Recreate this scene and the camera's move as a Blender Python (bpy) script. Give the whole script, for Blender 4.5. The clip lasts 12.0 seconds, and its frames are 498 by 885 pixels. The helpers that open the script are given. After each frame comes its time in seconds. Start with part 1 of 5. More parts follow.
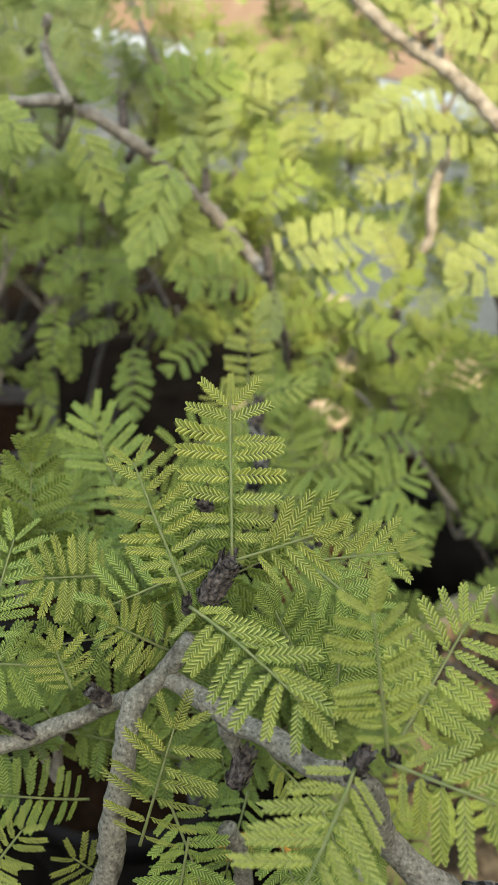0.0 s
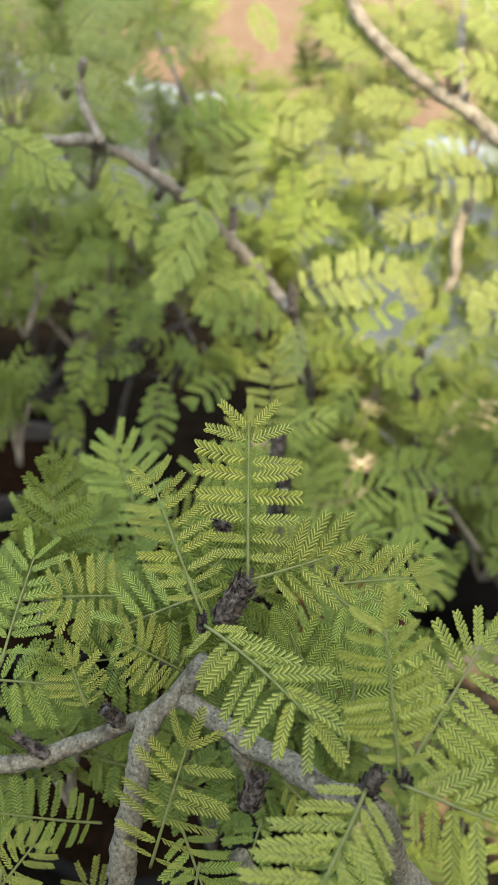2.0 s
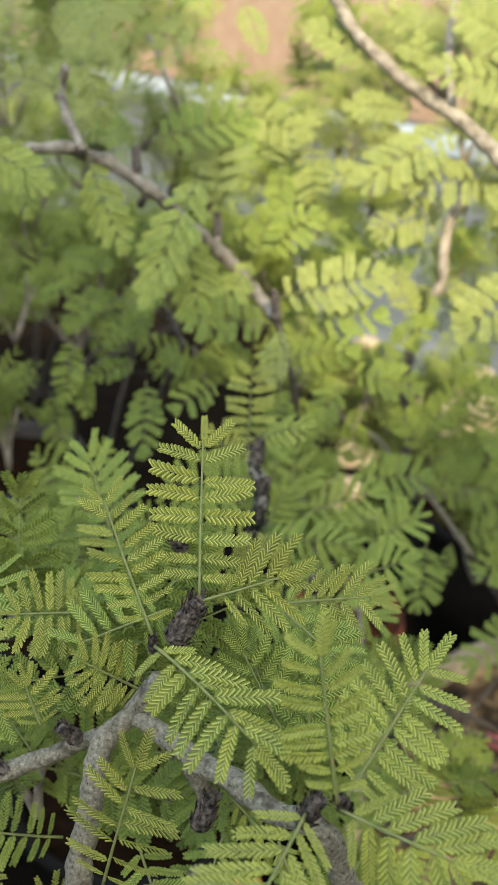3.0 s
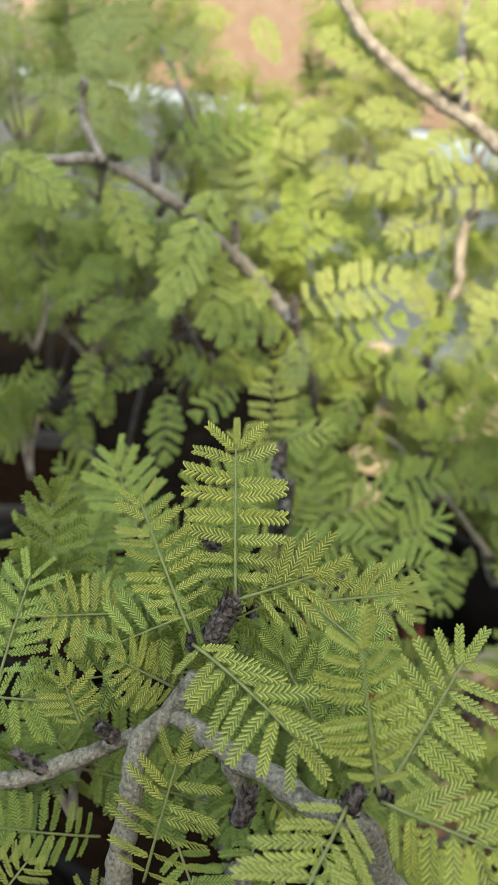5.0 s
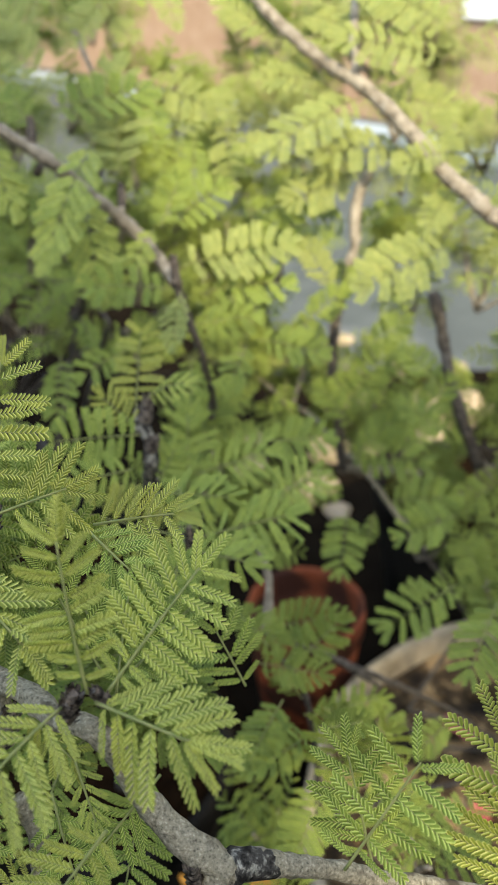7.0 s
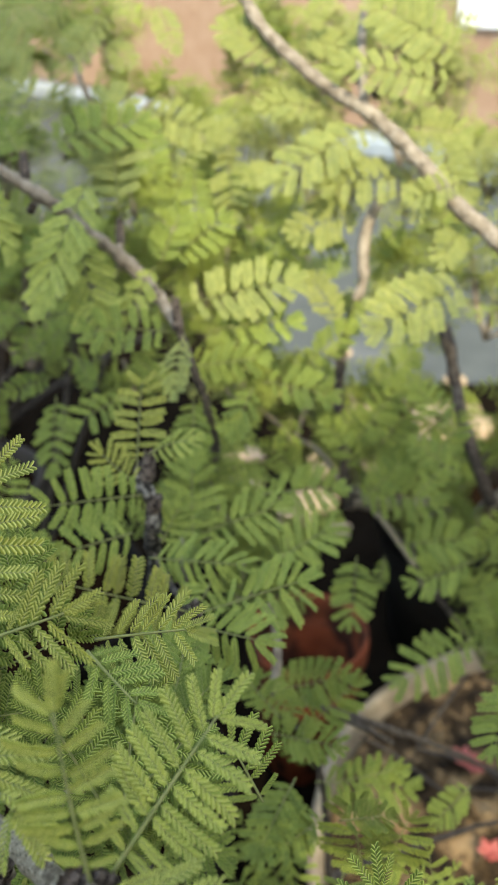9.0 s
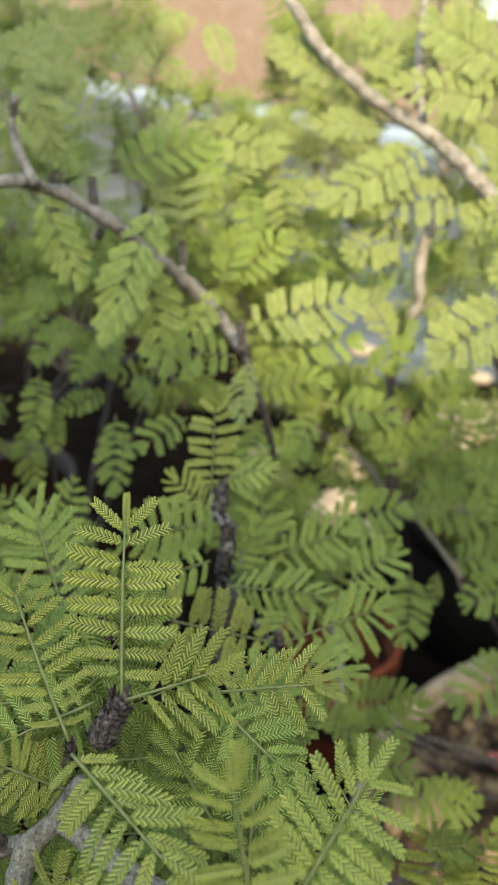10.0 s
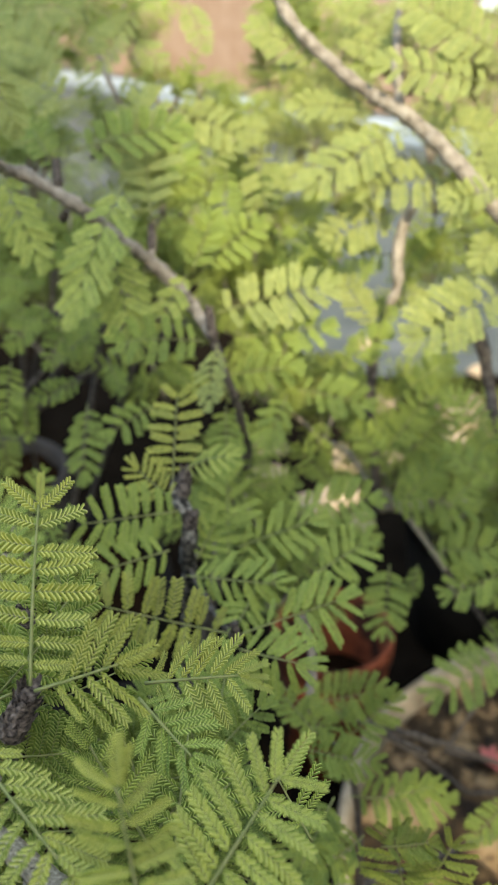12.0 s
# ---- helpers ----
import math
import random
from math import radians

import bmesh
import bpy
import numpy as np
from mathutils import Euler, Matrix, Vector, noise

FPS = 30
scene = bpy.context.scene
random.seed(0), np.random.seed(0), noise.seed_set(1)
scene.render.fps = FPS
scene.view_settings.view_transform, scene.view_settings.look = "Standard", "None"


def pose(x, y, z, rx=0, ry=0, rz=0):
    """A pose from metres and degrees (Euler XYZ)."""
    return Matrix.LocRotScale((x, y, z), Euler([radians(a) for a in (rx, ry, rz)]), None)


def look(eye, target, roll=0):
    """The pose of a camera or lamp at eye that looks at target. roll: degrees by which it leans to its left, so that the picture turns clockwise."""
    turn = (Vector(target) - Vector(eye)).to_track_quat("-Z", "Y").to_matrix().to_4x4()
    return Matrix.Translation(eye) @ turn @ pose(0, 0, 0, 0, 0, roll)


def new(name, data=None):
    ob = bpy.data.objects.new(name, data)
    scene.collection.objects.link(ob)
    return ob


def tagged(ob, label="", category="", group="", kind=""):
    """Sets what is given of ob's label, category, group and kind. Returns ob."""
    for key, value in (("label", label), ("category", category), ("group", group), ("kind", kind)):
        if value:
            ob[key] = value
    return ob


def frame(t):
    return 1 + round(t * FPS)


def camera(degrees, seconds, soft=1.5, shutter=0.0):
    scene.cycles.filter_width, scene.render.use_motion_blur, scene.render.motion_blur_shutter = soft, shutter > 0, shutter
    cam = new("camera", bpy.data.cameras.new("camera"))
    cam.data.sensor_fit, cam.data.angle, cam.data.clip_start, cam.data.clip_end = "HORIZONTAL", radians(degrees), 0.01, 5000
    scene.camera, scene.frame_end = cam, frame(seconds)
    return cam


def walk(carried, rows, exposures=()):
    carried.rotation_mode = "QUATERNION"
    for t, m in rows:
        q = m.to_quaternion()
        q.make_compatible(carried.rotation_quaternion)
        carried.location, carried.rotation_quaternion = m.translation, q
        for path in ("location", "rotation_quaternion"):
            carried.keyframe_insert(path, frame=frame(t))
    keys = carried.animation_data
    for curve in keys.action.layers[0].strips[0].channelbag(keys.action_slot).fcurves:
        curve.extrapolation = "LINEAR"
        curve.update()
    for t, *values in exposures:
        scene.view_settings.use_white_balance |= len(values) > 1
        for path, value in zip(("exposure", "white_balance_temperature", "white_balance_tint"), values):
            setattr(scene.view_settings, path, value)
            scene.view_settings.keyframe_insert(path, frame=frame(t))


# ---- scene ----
cam = camera(32.0, 12.0, 1.0)
METRES, EYE, TILT, LEAN, TURN = 0.36, 1.30, -34.0, 0.0, 0.0
EXPOSURES = [(0.0, 3.13, 7850, 3), (2.0, 3.11, 7800, 3), (3.0, 3.08, 7750, 3), (5.5, 3.11, 7700, 3), (6.5, 3.06, 7600, 3), (9.0, 2.99, 7450, 3), (12.0, 3.01, 7450, 3)]
ROWS = [
    (0.0, 0.0, 0.0, 0.0, 0.0, 0.0, -0.0),
    (0.5, 0.0252, -0.0226, -0.0059, 0.42, 1.66, -0.38),
    (1.0, 0.0229, -0.0556, -0.0262, 1.57, 2.41, -1.1),
    (1.5, 0.0254, -0.0554, -0.0402, 1.71, 2.52, -0.97),
    (2.0, 0.0069, -0.0097, -0.0189, 1.67, 2.83, -1.03),
    (2.5, 0.0263, 0.0053, -0.0267, 1.84, 3.44, -1.29),
    (3.0, 0.0544, -0.01, 0.0038, 2.2, 2.5, -1.14),
    (5.0, 0.0362, -0.024, -0.0033, 2.98, 3.03, -0.37),
    (5.5, 0.0365, 0.0001, 0.0115, 2.99, 3.15, -0.55),
    (6.0, 0.1428, 0.0123, -0.0228, 2.63, 2.88, -0.78),
    (6.5, 0.2309, -0.0068, -0.0852, 2.07, 3.04, -0.09),
    (8.5, 0.2128, 0.0617, -0.0119, 2.0, 2.86, 0.78),
    (9.0, 0.2069, 0.0801, 0.0086, 1.65, 3.41, 0.65),
    (9.5, 0.1444, 0.0708, 0.0547, 1.79, 2.88, 0.42),
    (10.0, 0.1155, 0.0548, 0.0656, 2.54, 2.84, 0.48),
    (10.5, 0.1028, 0.0748, 0.0829, 2.78, 2.72, 0.39),
    (11.0, 0.1311, 0.0979, 0.0947, 2.69, 2.86, 0.41),
    (11.5, 0.1799, 0.1078, 0.0847, 3.17, 2.53, 0.62),
    (12.0, 0.1784, 0.0973, 0.0523, 2.88, 2.57, 0.53),
]
walk(cam, [(t, pose(0, 0, EYE, TILT, LEAN, TURN) @ pose(METRES * x, METRES * y, METRES * z, 90 + pitch, roll, yaw)) for t, x, y, z, yaw, pitch, roll in ROWS], EXPOSURES)
# The phone's lens has a shallow depth of field, focused on the near twigs.
cam.data.dof.use_dof = True
cam.data.dof.focus_distance = 0.272
cam.data.dof.aperture_fstop = 20.0

# ---- light ----
SUN_AZ, SUN_EL = 168.0, 42.0      # degrees: the sun stands behind the camera, a little to the right
world = bpy.data.worlds.new("world")
scene.world = world
world.use_nodes = True
_wn = world.node_tree.nodes
_sky = _wn.new("ShaderNodeTexSky")
_sky.sky_type = "NISHITA"
_sky.sun_disc = False
_sky.sun_elevation = radians(SUN_EL)
_sky.sun_rotation = radians(SUN_AZ)
world.node_tree.links.new(_sky.outputs[0], _wn["Background"].inputs[0])
_wn["Background"].inputs[1].default_value = 0.142
_sun = bpy.data.lights.new("sun", "SUN")
_sun.energy, _sun.angle, _sun.color = 1.0, radians(0.7), (1.0, 0.92, 0.78)
_az, _el = radians(SUN_AZ), radians(SUN_EL)
_to_sun = Vector((math.sin(_az) * math.cos(_el), math.cos(_az) * math.cos(_el), math.sin(_el)))
new("sun", _sun).matrix_world = look(_to_sun * 30, (0, 0, 0))


# ---- materials ----
def material(name):
    m = bpy.data.materials.new(name)
    m.use_nodes = True
    nt = m.node_tree
    return m, nt.nodes, nt.links, nt.nodes["Principled BSDF"]


def noise_node(n, l, scale, detail=4.0, rough=0.6, coords="Object"):
    tc = n.new("ShaderNodeTexCoord")
    t = n.new("ShaderNodeTexNoise")
    t.inputs["Scale"].default_value = scale
    t.inputs["Detail"].default_value = detail
    t.inputs["Roughness"].default_value = rough
    l.new(tc.outputs[coords], t.inputs["Vector"])
    return t


def ramp(n, l, source, stops):
    r = n.new("ShaderNodeValToRGB")
    e = r.color_ramp.elements
    while len(e) < len(stops):
        e.new(0.5)
    for el, (p, c) in zip(e, stops):
        el.position, el.color = p, (*c, 1)
    l.new(source, r.inputs[0])
    return r


def mix_colour(n, l, fac, a, b, blend="MIX"):
    m = n.new("ShaderNodeMix")
    m.data_type, m.blend_type = "RGBA", blend
    for socket, v in ((m.inputs[0], fac), (m.inputs[6], a), (m.inputs[7], b)):
        if isinstance(v, (int, float)):
            socket.default_value = v
        elif isinstance(v, tuple):
            socket.default_value = (*v, 1)
        else:
            l.new(v, socket)
    return m.outputs[2]


def bump(n, l, bsdf, source, strength, distance):
    b = n.new("ShaderNodeBump")
    b.inputs["Strength"].default_value = strength
    b.inputs["Distance"].default_value = distance
    l.new(source, b.inputs["Height"])
    l.new(b.outputs[0], bsdf.inputs["Normal"])


def leaf_material(name, darker, lighter, margin, through_light=0.4):
    """Leaflets: matt green blades with paler margins that let light through."""
    m, n, l, p = material(name)
    info = n.new("ShaderNodeObjectInfo")
    tone = n.new("ShaderNodeAttribute")
    tone.attribute_name = "tone"
    mixed = n.new("ShaderNodeMath")
    mixed.operation = "ADD"
    l.new(info.outputs["Random"], mixed.inputs[0])
    l.new(tone.outputs["Fac"], mixed.inputs[1])
    part_of = n.new("ShaderNodeMath")
    part_of.operation = "FRACT"
    l.new(mixed.outputs[0], part_of.inputs[0])
    col = mix_colour(n, l, part_of.outputs[0], darker, lighter)
    isle = n.new("ShaderNodeNewGeometry")
    shade = ramp(n, l, isle.outputs["Random Per Island"], [(0.0, (0.72, 0.78, 0.7)), (1.0, (1.15, 1.12, 1.0))])
    col = mix_colour(n, l, 1.0, col, shade.outputs[0], "MULTIPLY")
    att = n.new("ShaderNodeAttribute")
    att.attribute_name = "margin"
    edge = n.new("ShaderNodeMath")
    edge.operation = "MULTIPLY"
    edge.inputs[1].default_value = 0.76
    thin = n.new("ShaderNodeMath")
    thin.operation = "POWER"
    thin.inputs[1].default_value = 2.0
    l.new(att.outputs["Fac"], thin.inputs[0])
    l.new(thin.outputs[0], edge.inputs[0])
    col = mix_colour(n, l, edge.outputs[0], col, margin)
    big = noise_node(n, l, 30.0)
    col = mix_colour(n, l, 1.0, col, ramp(n, l, big.outputs["Fac"], [(0.3, (0.8, 0.85, 0.8)), (0.7, (1.12, 1.08, 1.0))]).outputs[0], "MULTIPLY")
    l.new(col, p.inputs["Base Color"])
    p.inputs["Roughness"].default_value = 0.6
    p.inputs["Specular IOR Level"].default_value = 0.12
    tr = n.new("ShaderNodeBsdfTranslucent")
    glow = mix_colour(n, l, 1.0, col, (1.2, 1.15, 0.75), "MULTIPLY")
    l.new(glow, tr.inputs["Color"])
    mx = n.new("ShaderNodeMixShader")
    mx.inputs[0].default_value = through_light
    l.new(p.outputs[0], mx.inputs[1])
    l.new(tr.outputs[0], mx.inputs[2])
    l.new(mx.outputs[0], n["Material Output"].inputs["Surface"])
    return m


def mottled(name, stops, scale, rough=0.8, bump_scale=None, strength=0.4, distance=0.002, coords="Object", second=None, gloss=None):
    m, n, l, p = material(name)
    t = noise_node(n, l, scale, 6.0, 0.65, coords)
    col = ramp(n, l, t.outputs["Fac"], stops).outputs[0]
    if second:
        t2 = noise_node(n, l, second[0], 3.0, 0.5, coords)
        col = mix_colour(n, l, ramp(n, l, t2.outputs["Fac"], [(second[1], (0, 0, 0)), (second[1] + 0.12, (1, 1, 1))]).outputs[0], col, second[2])
    l.new(col, p.inputs["Base Color"])
    p.inputs["Roughness"].default_value = rough
    p.inputs["Specular IOR Level"].default_value = gloss if gloss is not None else 0.5 if rough < 0.6 else 0.12
    t3 = noise_node(n, l, bump_scale or scale * 3, 6.0, 0.7, coords)
    bump(n, l, p, t3.outputs["Fac"], strength, distance)
    return m


LEAF = leaf_material("leaf_green", (0.1054, 0.1303, 0.01834), (0.1878, 0.1985, 0.02917), (0.6191, 0.58, 0.1934), 0.16)
LEAF_PALE = leaf_material("leaf_pale", (0.15, 0.187, 0.032), (0.223, 0.252, 0.046), (0.572, 0.53, 0.18), 0.2)
# Darker green; for deeper near leaves it puts their shade into the colour.
LEAF_DARKER = leaf_material("leaf_darker", (0.08254, 0.1245, 0.02101), (0.1479, 0.1856, 0.03263), (0.536, 0.589, 0.1714), 0.16)
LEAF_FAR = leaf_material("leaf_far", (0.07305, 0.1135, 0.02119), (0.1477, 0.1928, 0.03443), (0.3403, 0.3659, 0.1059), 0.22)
# Pale base colour carries light that the shade shrub's brightest leaves catch.
LEAF_PALEST = leaf_material("leaf_palest", (0.22, 0.265, 0.062), (0.29, 0.325, 0.088), (0.4, 0.42, 0.15), 0.32)
LEAF_LIGHTER = leaf_material("leaf_lighter", (0.1641, 0.1931, 0.05834), (0.2221, 0.2435, 0.07966), (0.3735, 0.3714, 0.1515), 0.3)
STALK = mottled("leaf_stalk", [(0.3, (0.125, 0.145, 0.04)), (0.7, (0.2, 0.19, 0.07))], 250.0, 0.6, 900, 0.2, 0.0003, gloss=0.15)
BARK = mottled("grey_bark", [(0.3, (0.053, 0.044, 0.02992)), (0.44, (0.1749, 0.15, 0.1012)), (0.56, (0.2385, 0.206, 0.1426)), (0.72, (0.4028, 0.352, 0.2508))], 780.0, 0.9, 520, 1.0, 0.0011,
               second=(90.0, 0.58, (0.0636, 0.05, 0.03344)), gloss=0.05)
BARK_ROUGH = mottled("rough_dark_bark", [(0.38, (0.014, 0.012, 0.01)), (0.52, (0.06, 0.054, 0.045)), (0.64, (0.28, 0.26, 0.21))], 260.0, 0.9, 420, 1.0, 0.0015, gloss=0.05)
BARK_FAR = mottled("brown_bark", [(0.3, (0.085, 0.066, 0.045)), (0.5, (0.2, 0.165, 0.12)), (0.72, (0.32, 0.275, 0.21))], 120.0, 0.85, 320, 0.9, 0.0012)
BARK_DARK = mottled("dark_bark", [(0.3, (0.028, 0.022, 0.017)), (0.5, (0.07, 0.058, 0.046)), (0.72, (0.15, 0.128, 0.105))], 200.0, 0.85, 420, 0.9, 0.0012)
SPUR = mottled("dark_bud_scale", [(0.38, (0.014, 0.01, 0.008)), (0.66, (0.17, 0.135, 0.105))], 420.0, 0.8, 900, 0.6, 0.0005)
# The dark brown blotches put the shadow on the pot into its colour.
TERRA = mottled("terracotta", [(0.3, (0.13, 0.031, 0.013)), (0.7, (0.21, 0.056, 0.022))], 14.0, 0.85, 120, 0.4, 0.002, second=(13.0, 0.46, (0.04, 0.015, 0.009)))
STONE = mottled("pale_stone", [(0.35, (0.15, 0.118, 0.075)), (0.55, (0.26, 0.21, 0.14)), (0.75, (0.36, 0.295, 0.2))], 22.0, 0.85, 160, 0.6, 0.003, second=(9.0, 0.6, (0.174, 0.136, 0.105)))
# Tan and near-black patches put sun and shade into the soil's colour.
SOIL = mottled("sun_patched_soil", [(0.36, (0.010, 0.007, 0.005)), (0.5, (0.06, 0.038, 0.018)), (0.58, (0.27, 0.175, 0.085)), (0.72, (0.36, 0.25, 0.13))], 16.0, 0.95, 90, 1.0, 0.01)
CONCRETE = mottled("grey_concrete", [(0.3, (0.05, 0.057, 0.055)), (0.7, (0.078, 0.087, 0.083))], 5.0, 0.85, 80, 0.4, 0.003, second=(2.0, 0.6, (0.12, 0.125, 0.125)))
PAINT = mottled("pale_blue_paint", [(0.3, (0.211, 0.248, 0.273)), (0.7, (0.285, 0.322, 0.341))], 8.0, 0.7, 60, 0.3, 0.002)
# Near-black colour that paints deep shade on the ground.
GROUND_SHADE = mottled("painted_ground_shade", [(0.3, (0.0042, 0.0032, 0.0022)), (0.7, (0.0105, 0.0078, 0.0052))], 12.0, 0.95, 300, 0.4, 0.002, gloss=0.0)
# Cream that paints patches of sun on the ground, worn by the pale lumps.
SUN_PATCH = mottled("sunlit_patch_cream", [(0.3, (0.27, 0.2, 0.125)), (0.7, (0.37, 0.285, 0.19))], 18.0, 0.9, 120, 0.6, 0.004)
PLASTER = mottled("white_plaster", [(0.3, (0.310, 0.310, 0.298)), (0.7, (0.403, 0.397, 0.384))], 6.0, 0.7, 60, 0.3, 0.002)
WHITEWASH = mottled("whitewash", [(0.3, (0.66, 0.66, 0.64)), (0.7, (0.78, 0.78, 0.76))], 6.0, 0.8, 60, 0.3, 0.002)
BRICK = mottled("clay_wall", [(0.3, (0.23, 0.142, 0.09)), (0.7, (0.32, 0.222, 0.155))], 9.0, 0.85, 90, 0.5, 0.003)
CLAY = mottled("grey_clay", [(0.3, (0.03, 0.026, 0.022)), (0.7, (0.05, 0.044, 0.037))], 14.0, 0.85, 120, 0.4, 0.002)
# Pot and soil blacks: the shade in and between pots is in the colour.
BLACK = mottled("shade_black_pot", [(0.3, (0.0056, 0.005, 0.004)), (0.7, (0.0118, 0.01, 0.0078))], 20.0, 0.7, 200, 0.2, 0.001, gloss=0.05)
SHADED_SOIL = mottled("shade_dark_soil", [(0.3, (0.0052, 0.003, 0.00175)), (0.7, (0.0208, 0.011, 0.0056))], 60.0, 0.95, 120, 1.0, 0.008, gloss=0.0)
RED = mottled("red_petal", [(0.3, (0.24, 0.04, 0.03)), (0.7, (0.34, 0.085, 0.06))], 60.0, 0.5)
ORANGE = mottled("orange_petal", [(0.3, (0.434, 0.149, 0.006)), (0.7, (0.527, 0.236, 0.012))], 60.0, 0.5)


# ---- building helpers ----
def mesh_from(name, verts, faces, mats, margin=None, index=None, smooth=True):
    me = bpy.data.meshes.new(name)
    me.from_pydata([tuple(v) for v in verts], [], faces)
    for m in mats:
        me.materials.append(m)
    if margin is not None:
        a = me.attributes.new("margin", "FLOAT", "POINT")
        a.data.foreach_set("value", np.asarray(margin, dtype=np.float32))
    if index is not None:
        me.polygons.foreach_set("material_index", np.asarray(index, dtype=np.int32))
    if smooth:
        me.polygons.foreach_set("use_smooth", np.ones(len(me.polygons), dtype=bool))
    me.update()
    return me


def part(name, data, parent, label="", m=None):
    ob = new(name, data)
    ob.parent = parent
    if parent.parent is None and parent.type == "EMPTY" and parent.name.startswith("acacia"):
        ob.matrix_parent_inverse = Matrix.Translation(-parent.location)
    if m is not None:
        ob.matrix_basis = m
    if label:
        tagged(ob, label)
    return ob


def leaflet(verts, faces, margin, base, axis, out, normal, length, width, twist, segs):
    """One oblong blade with a rounded tip, from its base on the stalk along 'out'; it bends a little forwards and arches over."""
    i0 = len(verts)
    shape = {3: ((0.0, 0.6), (0.18, 0.92), (0.6, 1.0), (0.88, 0.88), (1.0, 0.42)), 2: ((0.0, 0.5), (0.55, 1.0), (1.0, 0.4)), 1: ((0.0, 0.75), (1.0, 0.7))}[segs]
    for s, w in shape:
        p = base + out * (length * s) + axis * (0.08 * length * s * s) - normal * (0.14 * length * s * s)
        d = (out + axis * (0.16 * s) - normal * (0.28 * s)).normalized()
        up = (normal - d * normal.dot(d)).normalized()
        e = d.cross(up)
        if e.dot(axis) < 0:
            e = -e
        e, up = e * math.cos(twist) + up * math.sin(twist), up * math.cos(twist) - e * math.sin(twist)
        half = 0.5 * width * w
        verts.extend((p - e * half - up * (0.6 * half), p + up * (0.25 * half), p + e * half - up * (0.5 * half)))
        tip = 0.9 if s == 1.0 else 0.0
        margin.extend((max(tip, 0.5), tip * 0.8, 1.0))
    for k in range(len(shape) - 1):
        a = i0 + 3 * k
        faces.append((a, a + 1, a + 4, a + 3))
        faces.append((a + 1, a + 2, a + 5, a + 4))


def add_pinna(rng, verts, faces, margin, origin, axis, normal, length, pairs, segs, closed=0.0, sag=0.12, reach=2.4, bend=0.0):
    """A row of paired leaflets on a thin stalk. axis, normal: unit vectors; closed: how far the leaflets fold up and forwards."""
    side = axis.cross(normal).normalized()
    step = length / (pairs + 0.6)
    for k in range(pairs):
        s = (k + 0.5) * step
        f = s / length
        fit = min(1.0, 0.68 + 1.6 * f, 0.56 + 2.0 * (1.02 - f))
        p = origin + axis * s - normal * (sag * length * f * f) + side * (bend * length * f * f)
        ahead = (axis - normal * (2 * sag * f) + side * (2 * bend * f)).normalized()
        for sign in (-1, 1):
            q = p + ahead * (0.16 * sign * step) + side * (0.012 * sign * length)
            ang = radians(54 - 14 * closed - 20 * f ** 5 + rng.uniform(-5, 5))
            out = ahead * math.cos(ang) + side * (sign * math.sin(ang))
            rise = radians(22 + 48 * closed + rng.uniform(-6, 6))
            out = out * math.cos(rise) + normal * math.sin(rise)
            twist = radians(11 - 4 * closed + rng.uniform(-7, 7))
            wide = 0.84 + 3.0 * closed if segs == 3 else 1.15 if segs == 2 else 1.05
            leaflet(verts, faces, margin, q, ahead, out, normal, fit * step * reach * rng.uniform(0.93, 1.07), step * wide, twist, segs)


def pinna_mesh(seed, pairs, closed, sag, mat, reach=2.5, bend=0.0, segs=3):
    """A pinna one unit long, along +Y, facing +Z."""
    rng = random.Random(seed)
    v, f, mg = [], [], []
    add_pinna(rng, v, f, mg, Vector((0, 0, 0)), Vector((0, 1, 0)), Vector((0, 0, 1)), 1.0, pairs, segs, closed, sag, reach, bend)
    nleaf = len(f)
    r = 0.014
    i0 = len(v)
    for k in range(5):
        s = k / 4
        for a in range(3):
            an = a * 2.1
            v.append(Vector((r * math.cos(an) + bend * s * s, s * 0.97, -sag * s * s + r * math.sin(an) - 0.01)))
            mg.append(0.0)
    for k in range(4):
        for a in range(3):
            b = (a + 1) % 3
            f.append((i0 + 3 * k + a, i0 + 3 * k + b, i0 + 3 * k + 3 + b, i0 + 3 * k + 3 + a))
    return mesh_from("pinna", v, f, [mat, STALK], mg, [0] * nleaf + [1] * (len(f) - nleaf))


BEND = (0.05, -0.06, 0.0, 0.09, -0.1, 0.02, -0.03, 0.07)
PINNA = {kind: [pinna_mesh(seed + k, 10 + k % 3, closed, 0.05 + 0.06 * (k % 4), mat, 2.22, BEND[k]) for k in range(8)]
         for kind, seed, mat, closed in (("green", 40, LEAF, 0.0), ("darker", 80, LEAF_DARKER, 0.0), ("lighter", 60, LEAF_PALE, 0.0), ("folded", 120, LEAF_PALE, 0.09))}
PINNA["far"] = [pinna_mesh(300 + k, 10 + k % 2, 0.0, 0.03 + 0.02 * (k % 4), LEAF_FAR, 2.6, 0.4 * BEND[k], 2) for k in range(8)]
PINNA["bright"] = [pinna_mesh(320 + k, 10 + k % 2, 0.0, 0.03 + 0.02 * (k % 4), LEAF_LIGHTER, 2.6, 0.4 * BEND[k], 2) for k in range(8)]
PINNA["palest"] = [pinna_mesh(340 + k, 10 + k % 2, 0.0, 0.03 + 0.02 * (k % 4), LEAF_PALEST, 2.6, 0.4 * BEND[k], 2) for k in range(8)]
